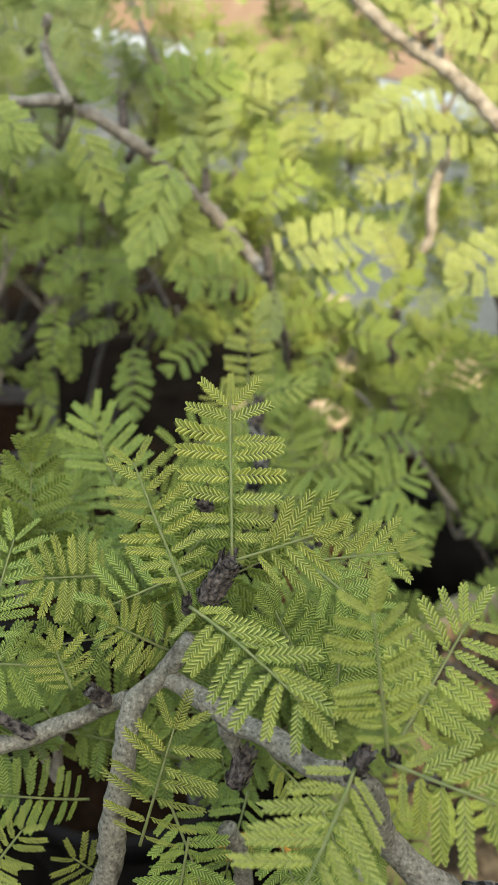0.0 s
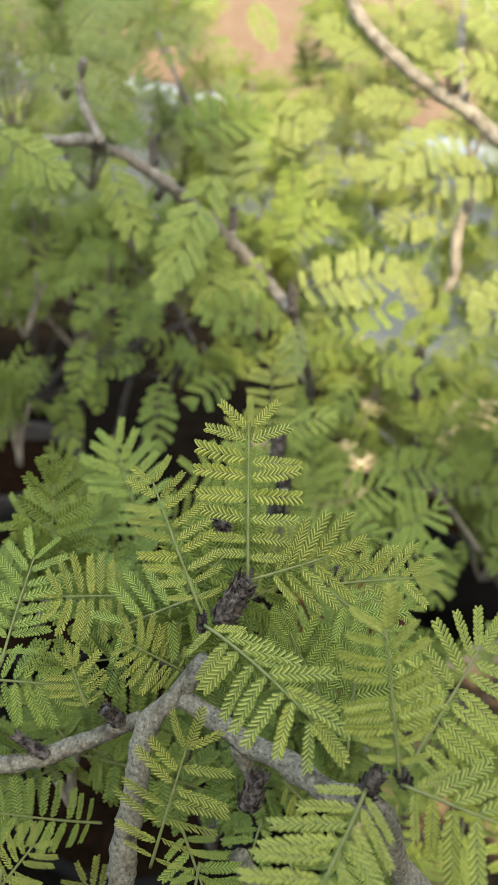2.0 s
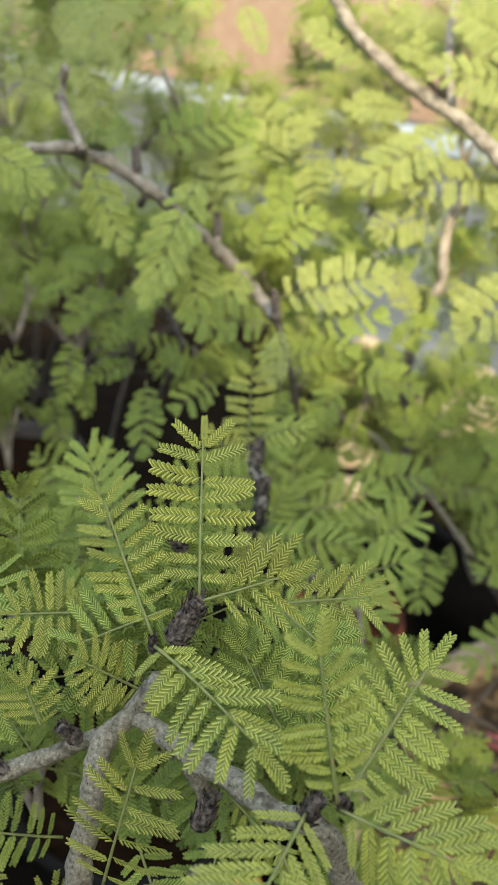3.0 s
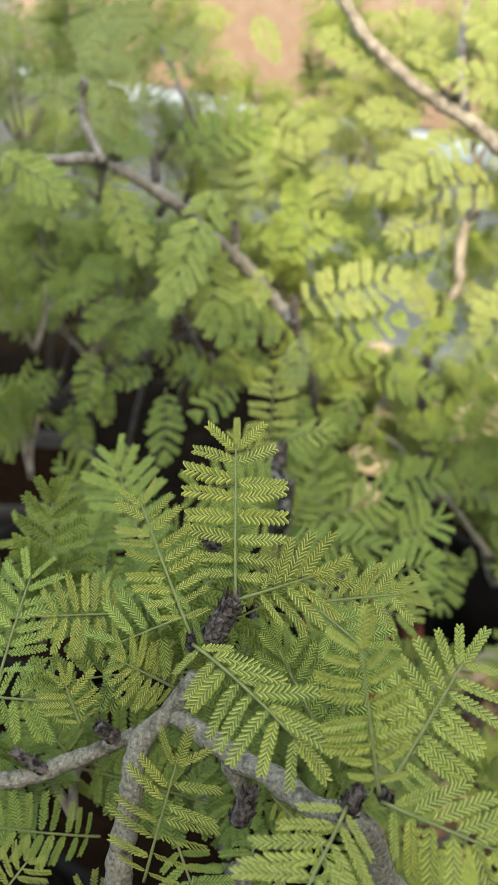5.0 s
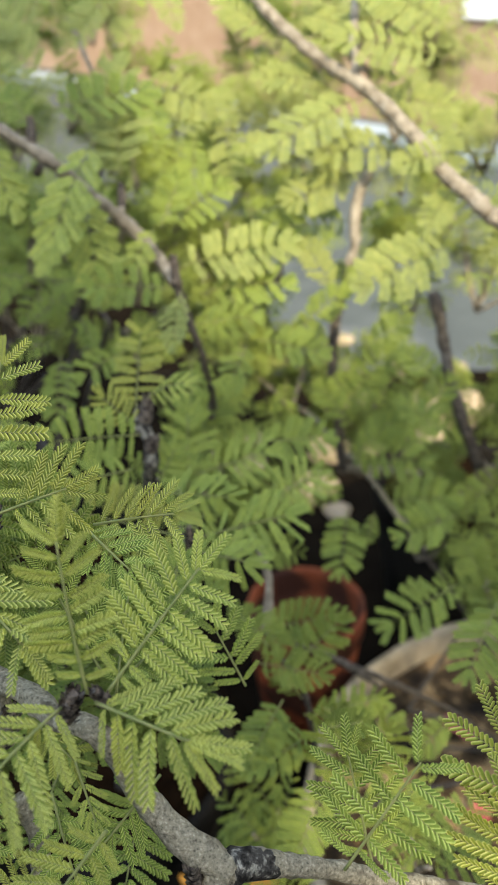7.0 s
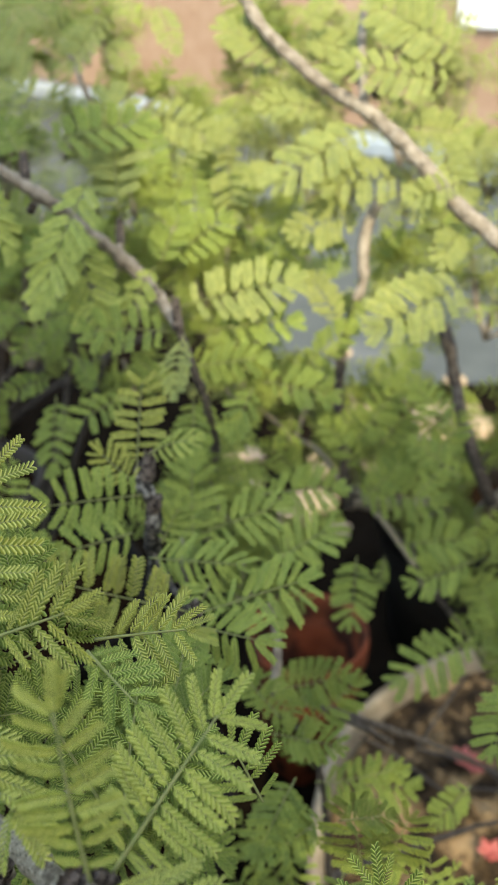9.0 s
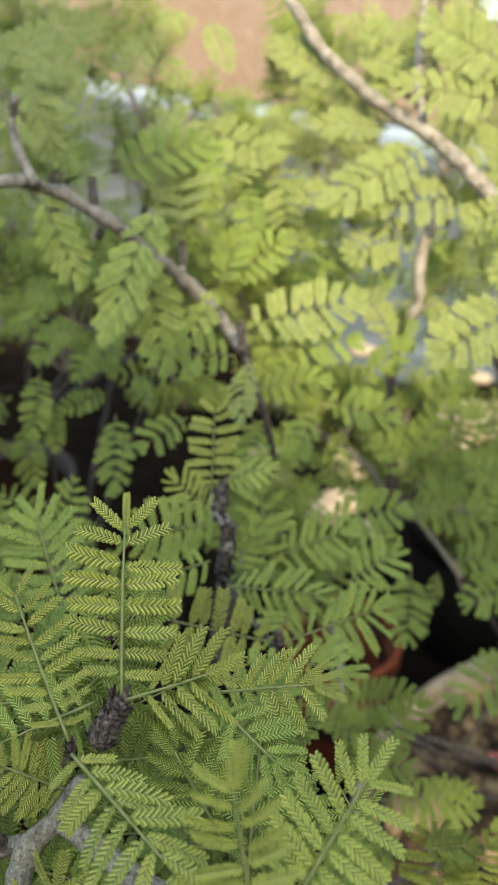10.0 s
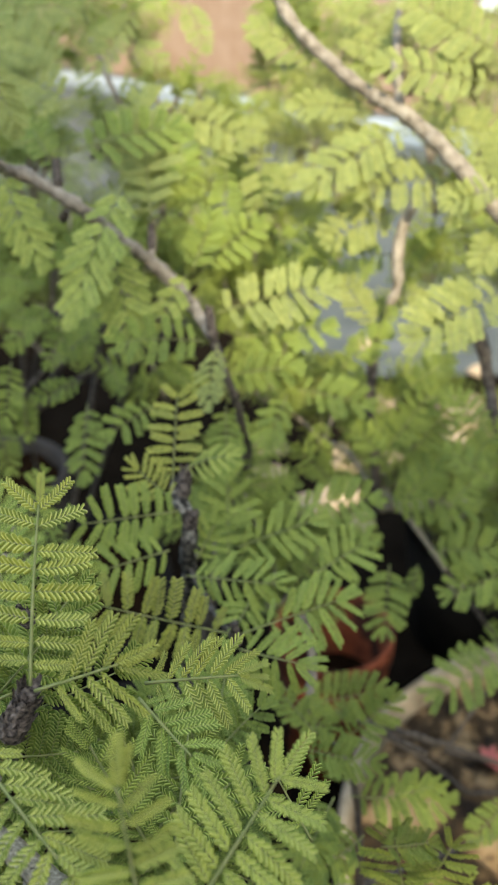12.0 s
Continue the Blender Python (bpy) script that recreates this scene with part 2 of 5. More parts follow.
LONG_PINNA = {kind: [pinna_mesh(seed + k, 11 + k % 2, closed, 0.05 + 0.05 * (k % 4), mat, 2.6, BEND[k]) for k in range(8)]
              for kind, seed, mat, closed in (("green", 200, LEAF, 0.0), ("darker", 210, LEAF_DARKER, 0.0), ("lighter", 220, LEAF_PALE, 0.0), ("folded", 240, LEAF_PALE, 0.09))}


def rachis_curve(length, bow, n):
    """The places along a leaf stalk one leaf long, along +Y, that sags by bow."""
    out = []
    for k in range(n):
        s = k / (n - 1)
        out.append(Vector((0, length * s, 4 * bow * length * s * (1 - s))))
    return out


def tube(points, radii, sides=6, wobble=0.0, seed=0, lumps=0.0):
    """A round, tapering stem through the points: lists of vertices and faces, with closed ends."""
    rng = random.Random(seed)
    v, f = [], []
    up = Vector((0.13, 0.21, 0.97))
    n = len(points)
    for k, (p, r) in enumerate(zip(points, radii)):
        d = (points[min(k + 1, n - 1)] - points[max(k - 1, 0)]).normalized()
        x = d.cross(up)
        if x.length < 0.05:
            x = d.cross(Vector((1, 0, 0)))
        x.normalize()
        y = x.cross(d).normalized()
        up = y
        for a in range(sides):
            an = 2 * math.pi * a / sides
            rr = r * (1 + wobble * rng.uniform(-1, 1))
            if lumps:
                rr *= 1 + lumps * noise.noise(p * 160 + Vector((an, seed, 0)))
            v.append(p + x * (rr * math.cos(an)) + y * (rr * math.sin(an)))
    for k in range(n - 1):
        for a in range(sides):
            b = (a + 1) % sides
            f.append((k * sides + a, k * sides + b, (k + 1) * sides + b, (k + 1) * sides + a))
    f.append(tuple(range(sides))[::-1])
    f.append(tuple((n - 1) * sides + a for a in range(sides)))
    return v, f


def smooth_path(rows, step):
    """A Catmull-Rom path through rows of (x, y, z, radius)."""
    pts = [Vector(r[:3]) for r in rows]
    rad = [r[3] for r in rows]
    out, rr = [], []
    for k in range(len(pts) - 1):
        a, b, c, d = pts[max(k - 1, 0)], pts[k], pts[k + 1], pts[min(k + 2, len(pts) - 1)]
        n = max(2, int((c - b).length / step))
        for i in range(n):
            t = i / n
            out.append(0.5 * ((2 * b) + (c - a) * t + (2 * a - 5 * b + 4 * c - d) * t * t + (3 * b - a - 3 * c + d) * t ** 3))
            rr.append(rad[k] * (1 - t) + rad[k + 1] * t)
    out.append(pts[-1])
    rr.append(rad[-1])
    return out, rr


_count = [0]


def branch(shrub, rows, mat=None, name="branch", sides=10, knots=0.18):
    """A woody stem of the shrub through rows of (x, y, z, radius)."""
    _count[0] += 1
    step = max(0.0022, min(r[3] for r in rows) * 0.9)
    pts, rad = smooth_path(rows, step)
    rng = random.Random(_count[0])
    rad = [r * (1 + knots * max(0.0, noise.noise(p * 90 + Vector((_count[0], 0, 0))) ) + 0.06 * rng.uniform(-1, 1)) for p, r in zip(pts, rad)]
    pts = [p + Vector((noise.noise(p * 45), noise.noise(p * 45 + Vector((9, 0, 0))), noise.noise(p * 45 + Vector((0, 9, 0))))) * (0.35 * r) for p, r in zip(pts, rad)]
    v, f = tube(pts, rad, sides, 0.05, _count[0], 0.22)
    return part(name, mesh_from("branch", v, f, [mat or BARK]), shrub)


def spur(shrub, base, tip, radius, mat=None):
    """A short woody shoot crowded with dry bud scales."""
    _count[0] += 1
    rng = random.Random(700 + _count[0])
    base, tip = Vector(base), Vector(tip)
    d = (tip - base)
    length = d.length
    d.normalize()
    x = d.cross(Vector((0.3, 0.2, 0.9))).normalized()
    y = d.cross(x)
    v, f = tube([base + d * (length * s) for s in (0, 0.3, 0.7, 1.0)], [radius * 0.75, radius * 0.85, radius * 0.7, radius * 0.4], 7, 0.1, _count[0])
    rows = max(5, int(length / (radius * 0.42)))
    for k in range(rows):
        s = (k + 0.3) / rows
        for a in range(7):
            an = a * 0.9 + k * 2.4 + rng.uniform(-0.25, 0.25)
            o = x * math.cos(an) + y * math.sin(an)
            w = o.cross(d)
            p = base + d * (length * s) + o * (radius * 0.75 * (1 - 0.35 * s))
            h, b = radius * rng.uniform(0.55, 1.0), radius * rng.uniform(0.28, 0.42)
            i0 = len(v)
            tipp = p + d * h + o * (radius * rng.uniform(0.12, 0.5))
            v.extend((p - w * b, p + w * b, tipp + w * (b * 0.3), tipp - w * (b * 0.3), p + d * (h * 0.5) + o * (radius * 0.3)))
            f.extend(((i0, i0 + 1, i0 + 4), (i0 + 1, i0 + 2, i0 + 4), (i0 + 2, i0 + 3, i0 + 4), (i0 + 3, i0, i0 + 4)))
    return part("bud_spur", mesh_from("bud_spur", v, f, [mat or SPUR], smooth=False), shrub, "dark scaly bud spur")


def basis(base, tip, face, roll):
    """The pose of a leaf from base to tip whose upper side looks along face."""
    base, tip, face = Vector(base), Vector(tip), Vector(face)
    y = (tip - base).normalized()
    z = face - y * face.dot(y)
    if z.length < 0.05:
        z = Vector((0, 0, 1)) - y * y.z
    z.normalize()
    z = Matrix.Rotation(radians(roll), 3, y) @ z
    x = y.cross(z)
    m = Matrix((x, y, z)).transposed().to_4x4()
    m.translation = base
    return m, (tip - base).length


def near_leaf(shrub, base, tip, face, pairs, span, bow=0.03, roll=0, lean=70, bare=0.12, kind="green", droop=0.0, vee=5, plump=0.31, skew=0, end=0.0):
    """A twice-feathered leaf: a stalk that carries pairs of pinnae. span: the longest pinna; plump: its width over its length;
    lean: the angle between pinna and stalk in degrees, skew: more of it on one side and less on the other; bare: the part of
    the stalk without pinnae; droop: degrees by which pinnae hang; end: the length of a pinna at the stalk's very tip."""
    _count[0] += 1
    rng = random.Random(_count[0])
    m, length = basis(base, tip, face, roll)
    axis = rachis_curve(length, bow, 14)
    v, f = tube(axis, [0.00052 - 0.00024 * k / 13 for k in range(14)], 6, 0.05, _count[0])
    stalk = part("leaf", mesh_from("leaf_stalk", v, f, [STALK]), shrub, "", m)
    places = []
    room = length * (1 - bare) * math.sin(radians(lean))
    pairs = max(4, min(pairs, 1 + round(room / (0.88 * plump * span))))
    plump = max(0.22, min(plump, 1.1 * room / ((pairs - 1) * span)))
    for k in range(pairs):
        s = bare + (0.985 - bare) * k / (pairs - 1)
        u = (s - bare) / (1 - bare)
        size = span * min(1.0, 0.62 + 1.3 * u) * min(1.0, 0.72 + 0.9 * (1.02 - u))
        for sign in (-1, 1):
            ang = lean - sign * skew + 8 - 18 * u * u - 26 * max(0.0, (u - 0.62) / 0.38) ** 2 + rng.uniform(-6, 6)
            places.append((min(0.985, s + rng.uniform(-0.2, 0.2) / pairs), sign, ang, size * rng.uniform(0.92, 1.06)))
    if end:
        places.append((0.985, 1, rng.uniform(-6, 6), end))
    for s, sign, ang, size in places:
        i = s * 13
        p = axis[int(i)].lerp(axis[min(int(i) + 1, 13)], i - int(i))
        d = Vector((sign * math.sin(radians(ang)), math.cos(radians(ang)), 0))
        fall = radians(vee - droop * (0.6 + 0.6 * rng.random()) + rng.uniform(-8, 8))
        d = (d * math.cos(fall) + Vector((0, 0, 1)) * math.sin(fall)).normalized()
        z = (Vector((0, 0, 1)) - d * d.z).normalized()
        z = Matrix.Rotation(radians(rng.uniform(-18, 18)), 3, d) @ z
        broad = size * plump * rng.uniform(0.93, 1.07) / (0.39 if kind in LONG_PINNA else 0.33)
        pm = Matrix((d.cross(z), d, z)).transposed().to_4x4() @ Matrix.Diagonal((broad, size, broad, 1))
        pm.translation = p + Vector((sign * 0.0004, 0, 0))
        meshes = (LONG_PINNA if plump < 0.27 and kind in LONG_PINNA else PINNA)[kind]
        part("pinna", meshes[rng.randrange(len(meshes))], stalk, "", pm)
    return stalk


def leaf_mesh(seed, pairs, span, bow, lean, vee, droop, mat):
    """A whole leaf in one mesh, one unit long along +Y; span: the longest pinna."""
    rng = random.Random(seed)
    v, f, mg = [], [], []
    axis = rachis_curve(1.0, bow, 10)
    curl = rng.uniform(-0.1, 0.1)
    axis = [p + Vector((curl * p.y * p.y, 0, 0)) for p in axis]
    for k in range(pairs):
        s = 0.14 + 0.845 * k / (pairs - 1)
        u = (s - 0.14) / 0.86
        i = s * 9
        p = axis[int(i)].lerp(axis[min(int(i) + 1, 9)], i - int(i))
        size = span * min(1.0, 0.66 + 1.2 * u) * min(1.0, 0.42 + 1.55 * (1.02 - u))
        for sign in (-1, 1):
            ang = radians(lean + 10 - 22 * u * u - 26 * max(0.0, (u - 0.62) / 0.38) ** 2 + rng.uniform(-8, 8))
            d = Vector((sign * math.sin(ang), math.cos(ang), 0))
            fall = radians(vee - droop + rng.uniform(-12, 12))
            d = (d * math.cos(fall) + Vector((0, 0, 1)) * math.sin(fall)).normalized()
            z = (Vector((0, 0, 1)) - d * d.z).normalized()
            z = Matrix.Rotation(radians(rng.uniform(-16, 16)), 3, d) @ z
            add_pinna(rng, v, f, mg, p, d, z, size * rng.uniform(0.92, 1.08), 9, 1, rng.uniform(0.0, 0.25), rng.uniform(0.03, 0.2), 1.7)
    n = len(f)
    thin = axis[::3]
    tv, tf = tube(thin, [0.0078 - 0.0035 * k / len(thin) for k in range(len(thin))], 3, 0.05, seed)
    i0 = len(v)
    v.extend(tv)
    mg.extend([0.0] * len(tv))
    f.extend(tuple(i0 + i for i in face) for face in tf)
    return mesh_from("leaf", v, f, [mat, STALK], mg, [0] * n + [1] * len(tf))


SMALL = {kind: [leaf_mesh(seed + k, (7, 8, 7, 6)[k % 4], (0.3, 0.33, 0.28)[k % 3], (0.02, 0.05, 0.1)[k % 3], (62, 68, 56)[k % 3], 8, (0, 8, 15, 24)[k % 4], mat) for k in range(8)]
         for kind, seed, mat in (("green", 160, LEAF_FAR), ("lighter", 180, LEAF_LIGHTER))}


def joined_leaves(shrub, poses):
    """Leaves too many to tell apart, as one mesh. poses: rows of (mesh, matrix, tone)."""
    vs, fs, mg, tone, ix, n0 = [], [], [], [], [], 0
    for me, m, t in poses:
        n = len(me.vertices)
        co = np.empty(n * 3)
        me.vertices.foreach_get("co", co)
        a = np.array(m)
        vs.append(co.reshape(n, 3) @ a[:3, :3].T + a[:3, 3])
        e = np.empty(n, dtype=np.float32)
        me.attributes["margin"].data.foreach_get("value", e)
        mg.append(e)
        tone.append(np.full(n, t, dtype=np.float32))
        fs.extend(tuple(n0 + i for i in p.vertices) for p in me.polygons)
        ix.extend(p.material_index for p in me.polygons)
        n0 += n
    lighter = poses[0][0] in SMALL["lighter"]
    me = mesh_from("foliage", np.concatenate(vs), fs, [LEAF_LIGHTER if lighter else LEAF_FAR, STALK], np.concatenate(mg), ix)
    a = me.attributes.new("tone", "FLOAT", "POINT")
    a.data.foreach_set("value", np.concatenate(tone))
    return tagged(part("foliage", me, shrub), kind="stuff")


def far_leaf(shrub, base, tip, face, kind="green", pairs=0, wide=1.0, lean=0, droop=None, plump=0.33):
    """A leaf of the shrubs behind, with fewer pinnae; wide: how broad it is for its length."""
    rng = random.Random(5000 + _count[0])
    length = (Vector(tip) - Vector(base)).length
    return near_leaf(shrub, base, tip, face, pairs or rng.choice((7, 8, 8, 9)), length * 0.3 * wide, rng.uniform(0.01, 0.09), 0, lean or rng.uniform(56, 68), 0.14,
                     {"green": "far", "lighter": "bright", "palest": "palest"}[kind], rng.uniform(0, 8) if droop is None else droop, 5, plump, rng.uniform(-5, 5), length * 0.24)


def shrub(x, y, label, group="thorny shrubs in pots"):
    ob = new("acacia_shrub")
    ob.location = (x, y, 0)
    tagged(ob, label, "shrub", group)
    return ob


def lathe(name, profile, mat, sides=48, wob=0.0, seed=0, ends=True):
    """A turned body: profile rows of (radius, height)."""
    v, f = [], []
    for r, z in profile:
        for a in range(sides):
            an = 2 * math.pi * a / sides
            rr = r * (1 + wob * noise.noise(Vector((math.cos(an) * 2, math.sin(an) * 2, z * 6 + seed))))
            v.append((rr * math.cos(an), rr * math.sin(an), z))
    n = len(profile)
    for k in range(n - 1):
        for a in range(sides):
            b = (a + 1) % sides
            f.append((k * sides + a, k * sides + b, (k + 1) * sides + b, (k + 1) * sides + a))
    if ends:
        f.append(tuple(range(sides))[::-1])
        f.append(tuple((n - 1) * sides + a for a in range(sides)))
    return mesh_from(name, v, f, [mat])


def slab(name, x0, x1, y0, y1, z0, z1, mat, bevel=0.004):
    bm = bmesh.new()
    bmesh.ops.create_cube(bm, size=1.0)
    bmesh.ops.scale(bm, vec=(x1 - x0, y1 - y0, z1 - z0), verts=bm.verts)
    bmesh.ops.translate(bm, vec=((x0 + x1) / 2, (y0 + y1) / 2, (z0 + z1) / 2), verts=bm.verts)
    if bevel:
        bmesh.ops.bevel(bm, geom=bm.edges[:], offset=bevel, segments=2, affect="EDGES")
    me = bpy.data.meshes.new(name)
    bm.to_mesh(me)
    bm.free()
    me.materials.append(mat)
    return me


def clump(shrub, centre, radius, n, kind="green", seed=0, size=0.05, lift=0.35, joined=False, fine=False):
    """A tuft of n leaves on short twigs that spread from below the middle of the tuft."""
    rng = random.Random(seed)
    n = int(1.3 * n)
    rows = {"green": [], "lighter": []}
    c = Vector(centre)
    root = c - Vector((rng.uniform(-0.3, 0.3), rng.uniform(-0.3, 0.3), 1.0)) * radius
    for k in range(max(2, n // 5)):
        d = Vector((rng.gauss(0, 1), rng.gauss(0, 1), rng.gauss(0, 1))).normalized()
        end = c + d * (radius * 0.75)
        mid = root.lerp(end, 0.5) + Vector((rng.uniform(-1, 1), rng.uniform(-1, 1), 0)) * (radius * 0.15)
        pts, rad = smooth_path([(*root, 0.0026), (*mid, 0.002), (*end, 0.0012)], 0.012)
        v, f = tube(pts, rad, 6, 0.12, seed + k)
        part("twig", mesh_from("twig", v, f, [BARK_FAR]), shrub)
        for i in range(n // max(2, n // 5)):
            base = mid.lerp(end, rng.uniform(0.2, 1.0))
            a = Vector((rng.gauss(0, 1), rng.gauss(0, 1), rng.gauss(0, 0.6) + lift)).normalized()
            length = size * rng.uniform(0.7, 1.15)
            face = (rng.uniform(-0.4, 0.4), rng.uniform(-0.9, -0.1), rng.uniform(0.4, 1.0))
            lighter = kind == "lighter" or (kind == "mixed" and rng.random() < 0.4)
            sort = "lighter" if lighter else "green"
            if fine:
                far_leaf(shrub, base, base + a * length, face, sort, 0, rng.uniform(1.0, 1.2))
                continue
            m, ln = basis(base, base + a * length, face, 0)
            m = m @ Matrix.Diagonal((ln * rng.uniform(0.9, 1.15), ln, ln, 1))
            me = SMALL[sort][rng.randrange(8)]
            if joined:
                rows[sort].append((me, m, rng.random()))
            else:
                part("leaf", me, shrub, "", m)
    for poses in rows.values():
        if poses:
            joined_leaves(shrub, poses)


# ---- the large structure ----
ground = tagged(new("ground", slab("ground", -40, 40, -40, 60, -0.3, 0.0, CONCRETE, 0)), "grey concrete yard floor, patchy with dust", "ground", kind="structure")
# Dark sheets laid on the floor stand in for shade beneath the plants.
shade_sheet = tagged(new("shade_sheet", slab("shade_sheet", -1.6, 1.4, -1.5, 2.55, -0.01, 0.005, GROUND_SHADE, 0.002)), "near-black sheet that paints the shade under the pots", "ground cloth", kind="structure")
tagged(new("shade_sheet", slab("shade_sheet", -2.6, 0.05, 2.56, 4.3, -0.01, 0.006, GROUND_SHADE, 0.002)), "near-black sheet that paints the shade under the shrubs", "ground cloth", kind="structure")
# Pillars, beams and rail: unseen sun blockers added to shape the shade.
shade_pillar = tagged(new("shade_pillar", slab("shade_pillar", -0.40, 0.865, -3.8, -3.5, 0.0, 5.8, PLASTER)), "added unseen pillar that blocks the sun from the near leaves", "wall", kind="structure")
shade_pier = tagged(new("shade_pier", slab("shade_pier", 0.866, 0.894, -3.6, -3.5, 0.0, 4.81, PLASTER)), "added unseen pier that widens the tall pillar's shadow", "wall", kind="structure")
shade_post = tagged(new("shade_post", slab("shade_post", 2.3, 2.6, -3.8, -3.5, 0.0, 4.82, PLASTER)), "added unseen pillar at the end of the shading beam", "wall", kind="structure")
beam = tagged(new("beam", slab("beam", 1.079, 2.302, -3.60, -3.55, 4.49, 4.90, PLASTER)), "added unseen beam that shades the lower leaves", "beam", kind="structure")
shade_beam_low = tagged(new("shade_beam_low", slab("shade_beam_low", 0.895, 1.078, -3.60, -3.55, 4.49, 4.81, PLASTER)), "added unseen lower beam end that shades the lower leaves", "beam", kind="structure")
rail = tagged(new("rail", slab("rail", 0.96, 2.302, -3.60, -3.55, 4.28, 4.42, PLASTER)), "added unseen rail that shades the pot wall and soil", "rail", kind="structure")
# The next three walls are added only to keep low sky light off.
sky_screen_west = tagged(new("sky_screen_west", slab("sky_screen_west", -3.0, -2.7, -7.0, 9.0, 0.0, 2.2, PLASTER)), "added wall that cuts off low sky light", "wall", kind="structure")
sky_screen_back = tagged(new("sky_screen_back", slab("sky_screen_back", -2.2, 2.6, -1.25, -1.1, 0.0, 1.9, PLASTER)), "added unseen wall that cuts off low sky light behind the viewer", "wall", kind="structure")
sky_screen_east = tagged(new("sky_screen_east", slab("sky_screen_east", 5.0, 5.3, -7.0, 7.0, 0.0, 5.0, PLASTER)), "added wall that cuts off low sky light", "wall", kind="structure")
wall_north = tagged(new("wall_north", slab("wall_north", -9.0, 9.0, 0.6, 0.9, 0.0, 6.0, BRICK)), "sunlit orange-brown clay wall", "wall", kind="structure")
kerb = tagged(new("kerb", slab("kerb", -9.0, 9.0, -0.12, 0.12, 0.0, 0.09, PAINT, 0.01)), "pale blue painted concrete kerb", "kerb", kind="structure")
wall_white = tagged(new("wall_white", slab("wall_white", 2.36, 9.0, 0.56, 0.597, 0.71, 2.2, WHITEWASH, 0.01)), "bright whitewashed upper part of the yard wall", "wall", kind="structure")
for ob in (wall_north, wall_white, kerb):
    ob.location, ob.rotation_euler = (-0.8, 7.45, 0), (0, 0, radians(-44))


def pot(name, x, y, r, h, mat, earth, label, deep=0.035, group="flower pots"):
    ob = new(name)
    ob.location = (x, y, 0)
    tagged(ob, label, "pot", group)
    t = min(0.015, r * 0.1)
    turned = int(x * 100)
    part("body", lathe("pot_body", [(r * 0.72, 0), (r * 0.76, 0.01), (r * 0.95, h - 0.05), (r * 0.93, h - 0.046), (r - t * 1.4, h - 0.05), (r - t * 1.5, h - 0.08), (r * 0.68, 0.03)], mat, wob=0.02, seed=turned), ob)
    part("rim", lathe("pot_rim", [(r * 0.935, h - 0.047), (r, h - 0.044), (r * 1.012, h - 0.012), (r * 1.005, h - 0.003), (r * 0.985, h), (r - t * 0.8, h - 0.003), (r - t, h - 0.012), (r - t * 1.3, h - 0.05)],
                           mat, wob=0.02, seed=turned, ends=False), ob, "thick rounded pot rim")
    if deep:
        v, f = [], []
        rr = r - t * 1.35 - 0.12 * max(0.0, deep - 0.035)
        rings, sides = 14, 40
        for k in range(rings + 1):
            for a in range(sides):
                an = 2 * math.pi * a / sides
                q = rr * k / rings
                p = Vector((q * math.cos(an), q * math.sin(an), h - deep))
                p.z += 0.008 * noise.noise(p * 22) + 0.004 * noise.noise(p * 70)
                v.append(p)
        for k in range(rings):
            for a in range(sides):
                b = (a + 1) % sides
                f.append((k * sides + a, (k + 1) * sides + a, (k + 1) * sides + b, k * sides + b))
        part("soil", mesh_from("soil", v, f, [earth]), ob, "crumbly soil in the pot")
    return ob


stone_pot = pot("stone_pot", 0.50, 0.70, 0.385, 0.28, STONE, SOIL, "wide pale weathered stone pot filled with dry soil")
def clods(pot_thing, r, z, n, seed, mat):
    """Crumbs and clods of dry earth, scattered over the soil of a pot."""
    rng = random.Random(seed)
    v, f = [], []
    for k in range(n):
        q, an = r * math.sqrt(rng.random()), rng.uniform(0, 2 * math.pi)
        size = 0.004 + 0.016 * rng.random() ** 2.5
        i0 = len(v)
        bm = bmesh.new()
        bmesh.ops.create_icosphere(bm, subdivisions=2, radius=1.0)
        turn = Vector((rng.uniform(0, 50), 0, k))
        for w in bm.verts:
            c = w.co * (1 + 0.45 * noise.noise(w.co * 1.6 + turn) + 0.15 * noise.noise(w.co * 5 + turn))
            v.append((q * math.cos(an) + c.x * size, q * math.sin(an) + c.y * size, z + (c.z * 0.7 + 0.25) * size))
        f.extend(tuple(i0 + w.index for w in face.verts) for face in bm.faces)
        bm.free()
    return tagged(part("loose_earth", mesh_from("loose_earth", v, f, [mat]), pot_thing), kind="stuff")


clods(stone_pot, 0.35, 0.245, 420, 8, SOIL)
pot("terracotta_pot", 0.127, 1.095, 0.1, 0.294, TERRA, SHADED_SOIL, "orange terracotta pot, shade put into its dark blotches and deep earth", 0.13)
pot("clay_pot", -0.545, 1.50, 0.15, 0.34, CLAY, SHADED_SOIL, "dark grey clay pot, earth darkened in colour for deep shade")
pot("black_pot", -0.36, 1.15, 0.22, 0.34, BLACK, SHADED_SOIL, "black nursery pot and soil, deep shade put into their colour")
pot("black_pot", 0.44, 1.40, 0.17, 0.33, BLACK, SHADED_SOIL, "black nursery pot and soil, deep shade put into their colour")
pot("black_pot", -0.16, 0.76, 0.18, 0.34, BLACK, SHADED_SOIL, "black nursery pot and soil, deep shade put into their colour")
pot("black_pot", -0.06, 0.25, 0.2, 0.36, BLACK, SHADED_SOIL, "black nursery pot and soil, deep shade put into their colour")


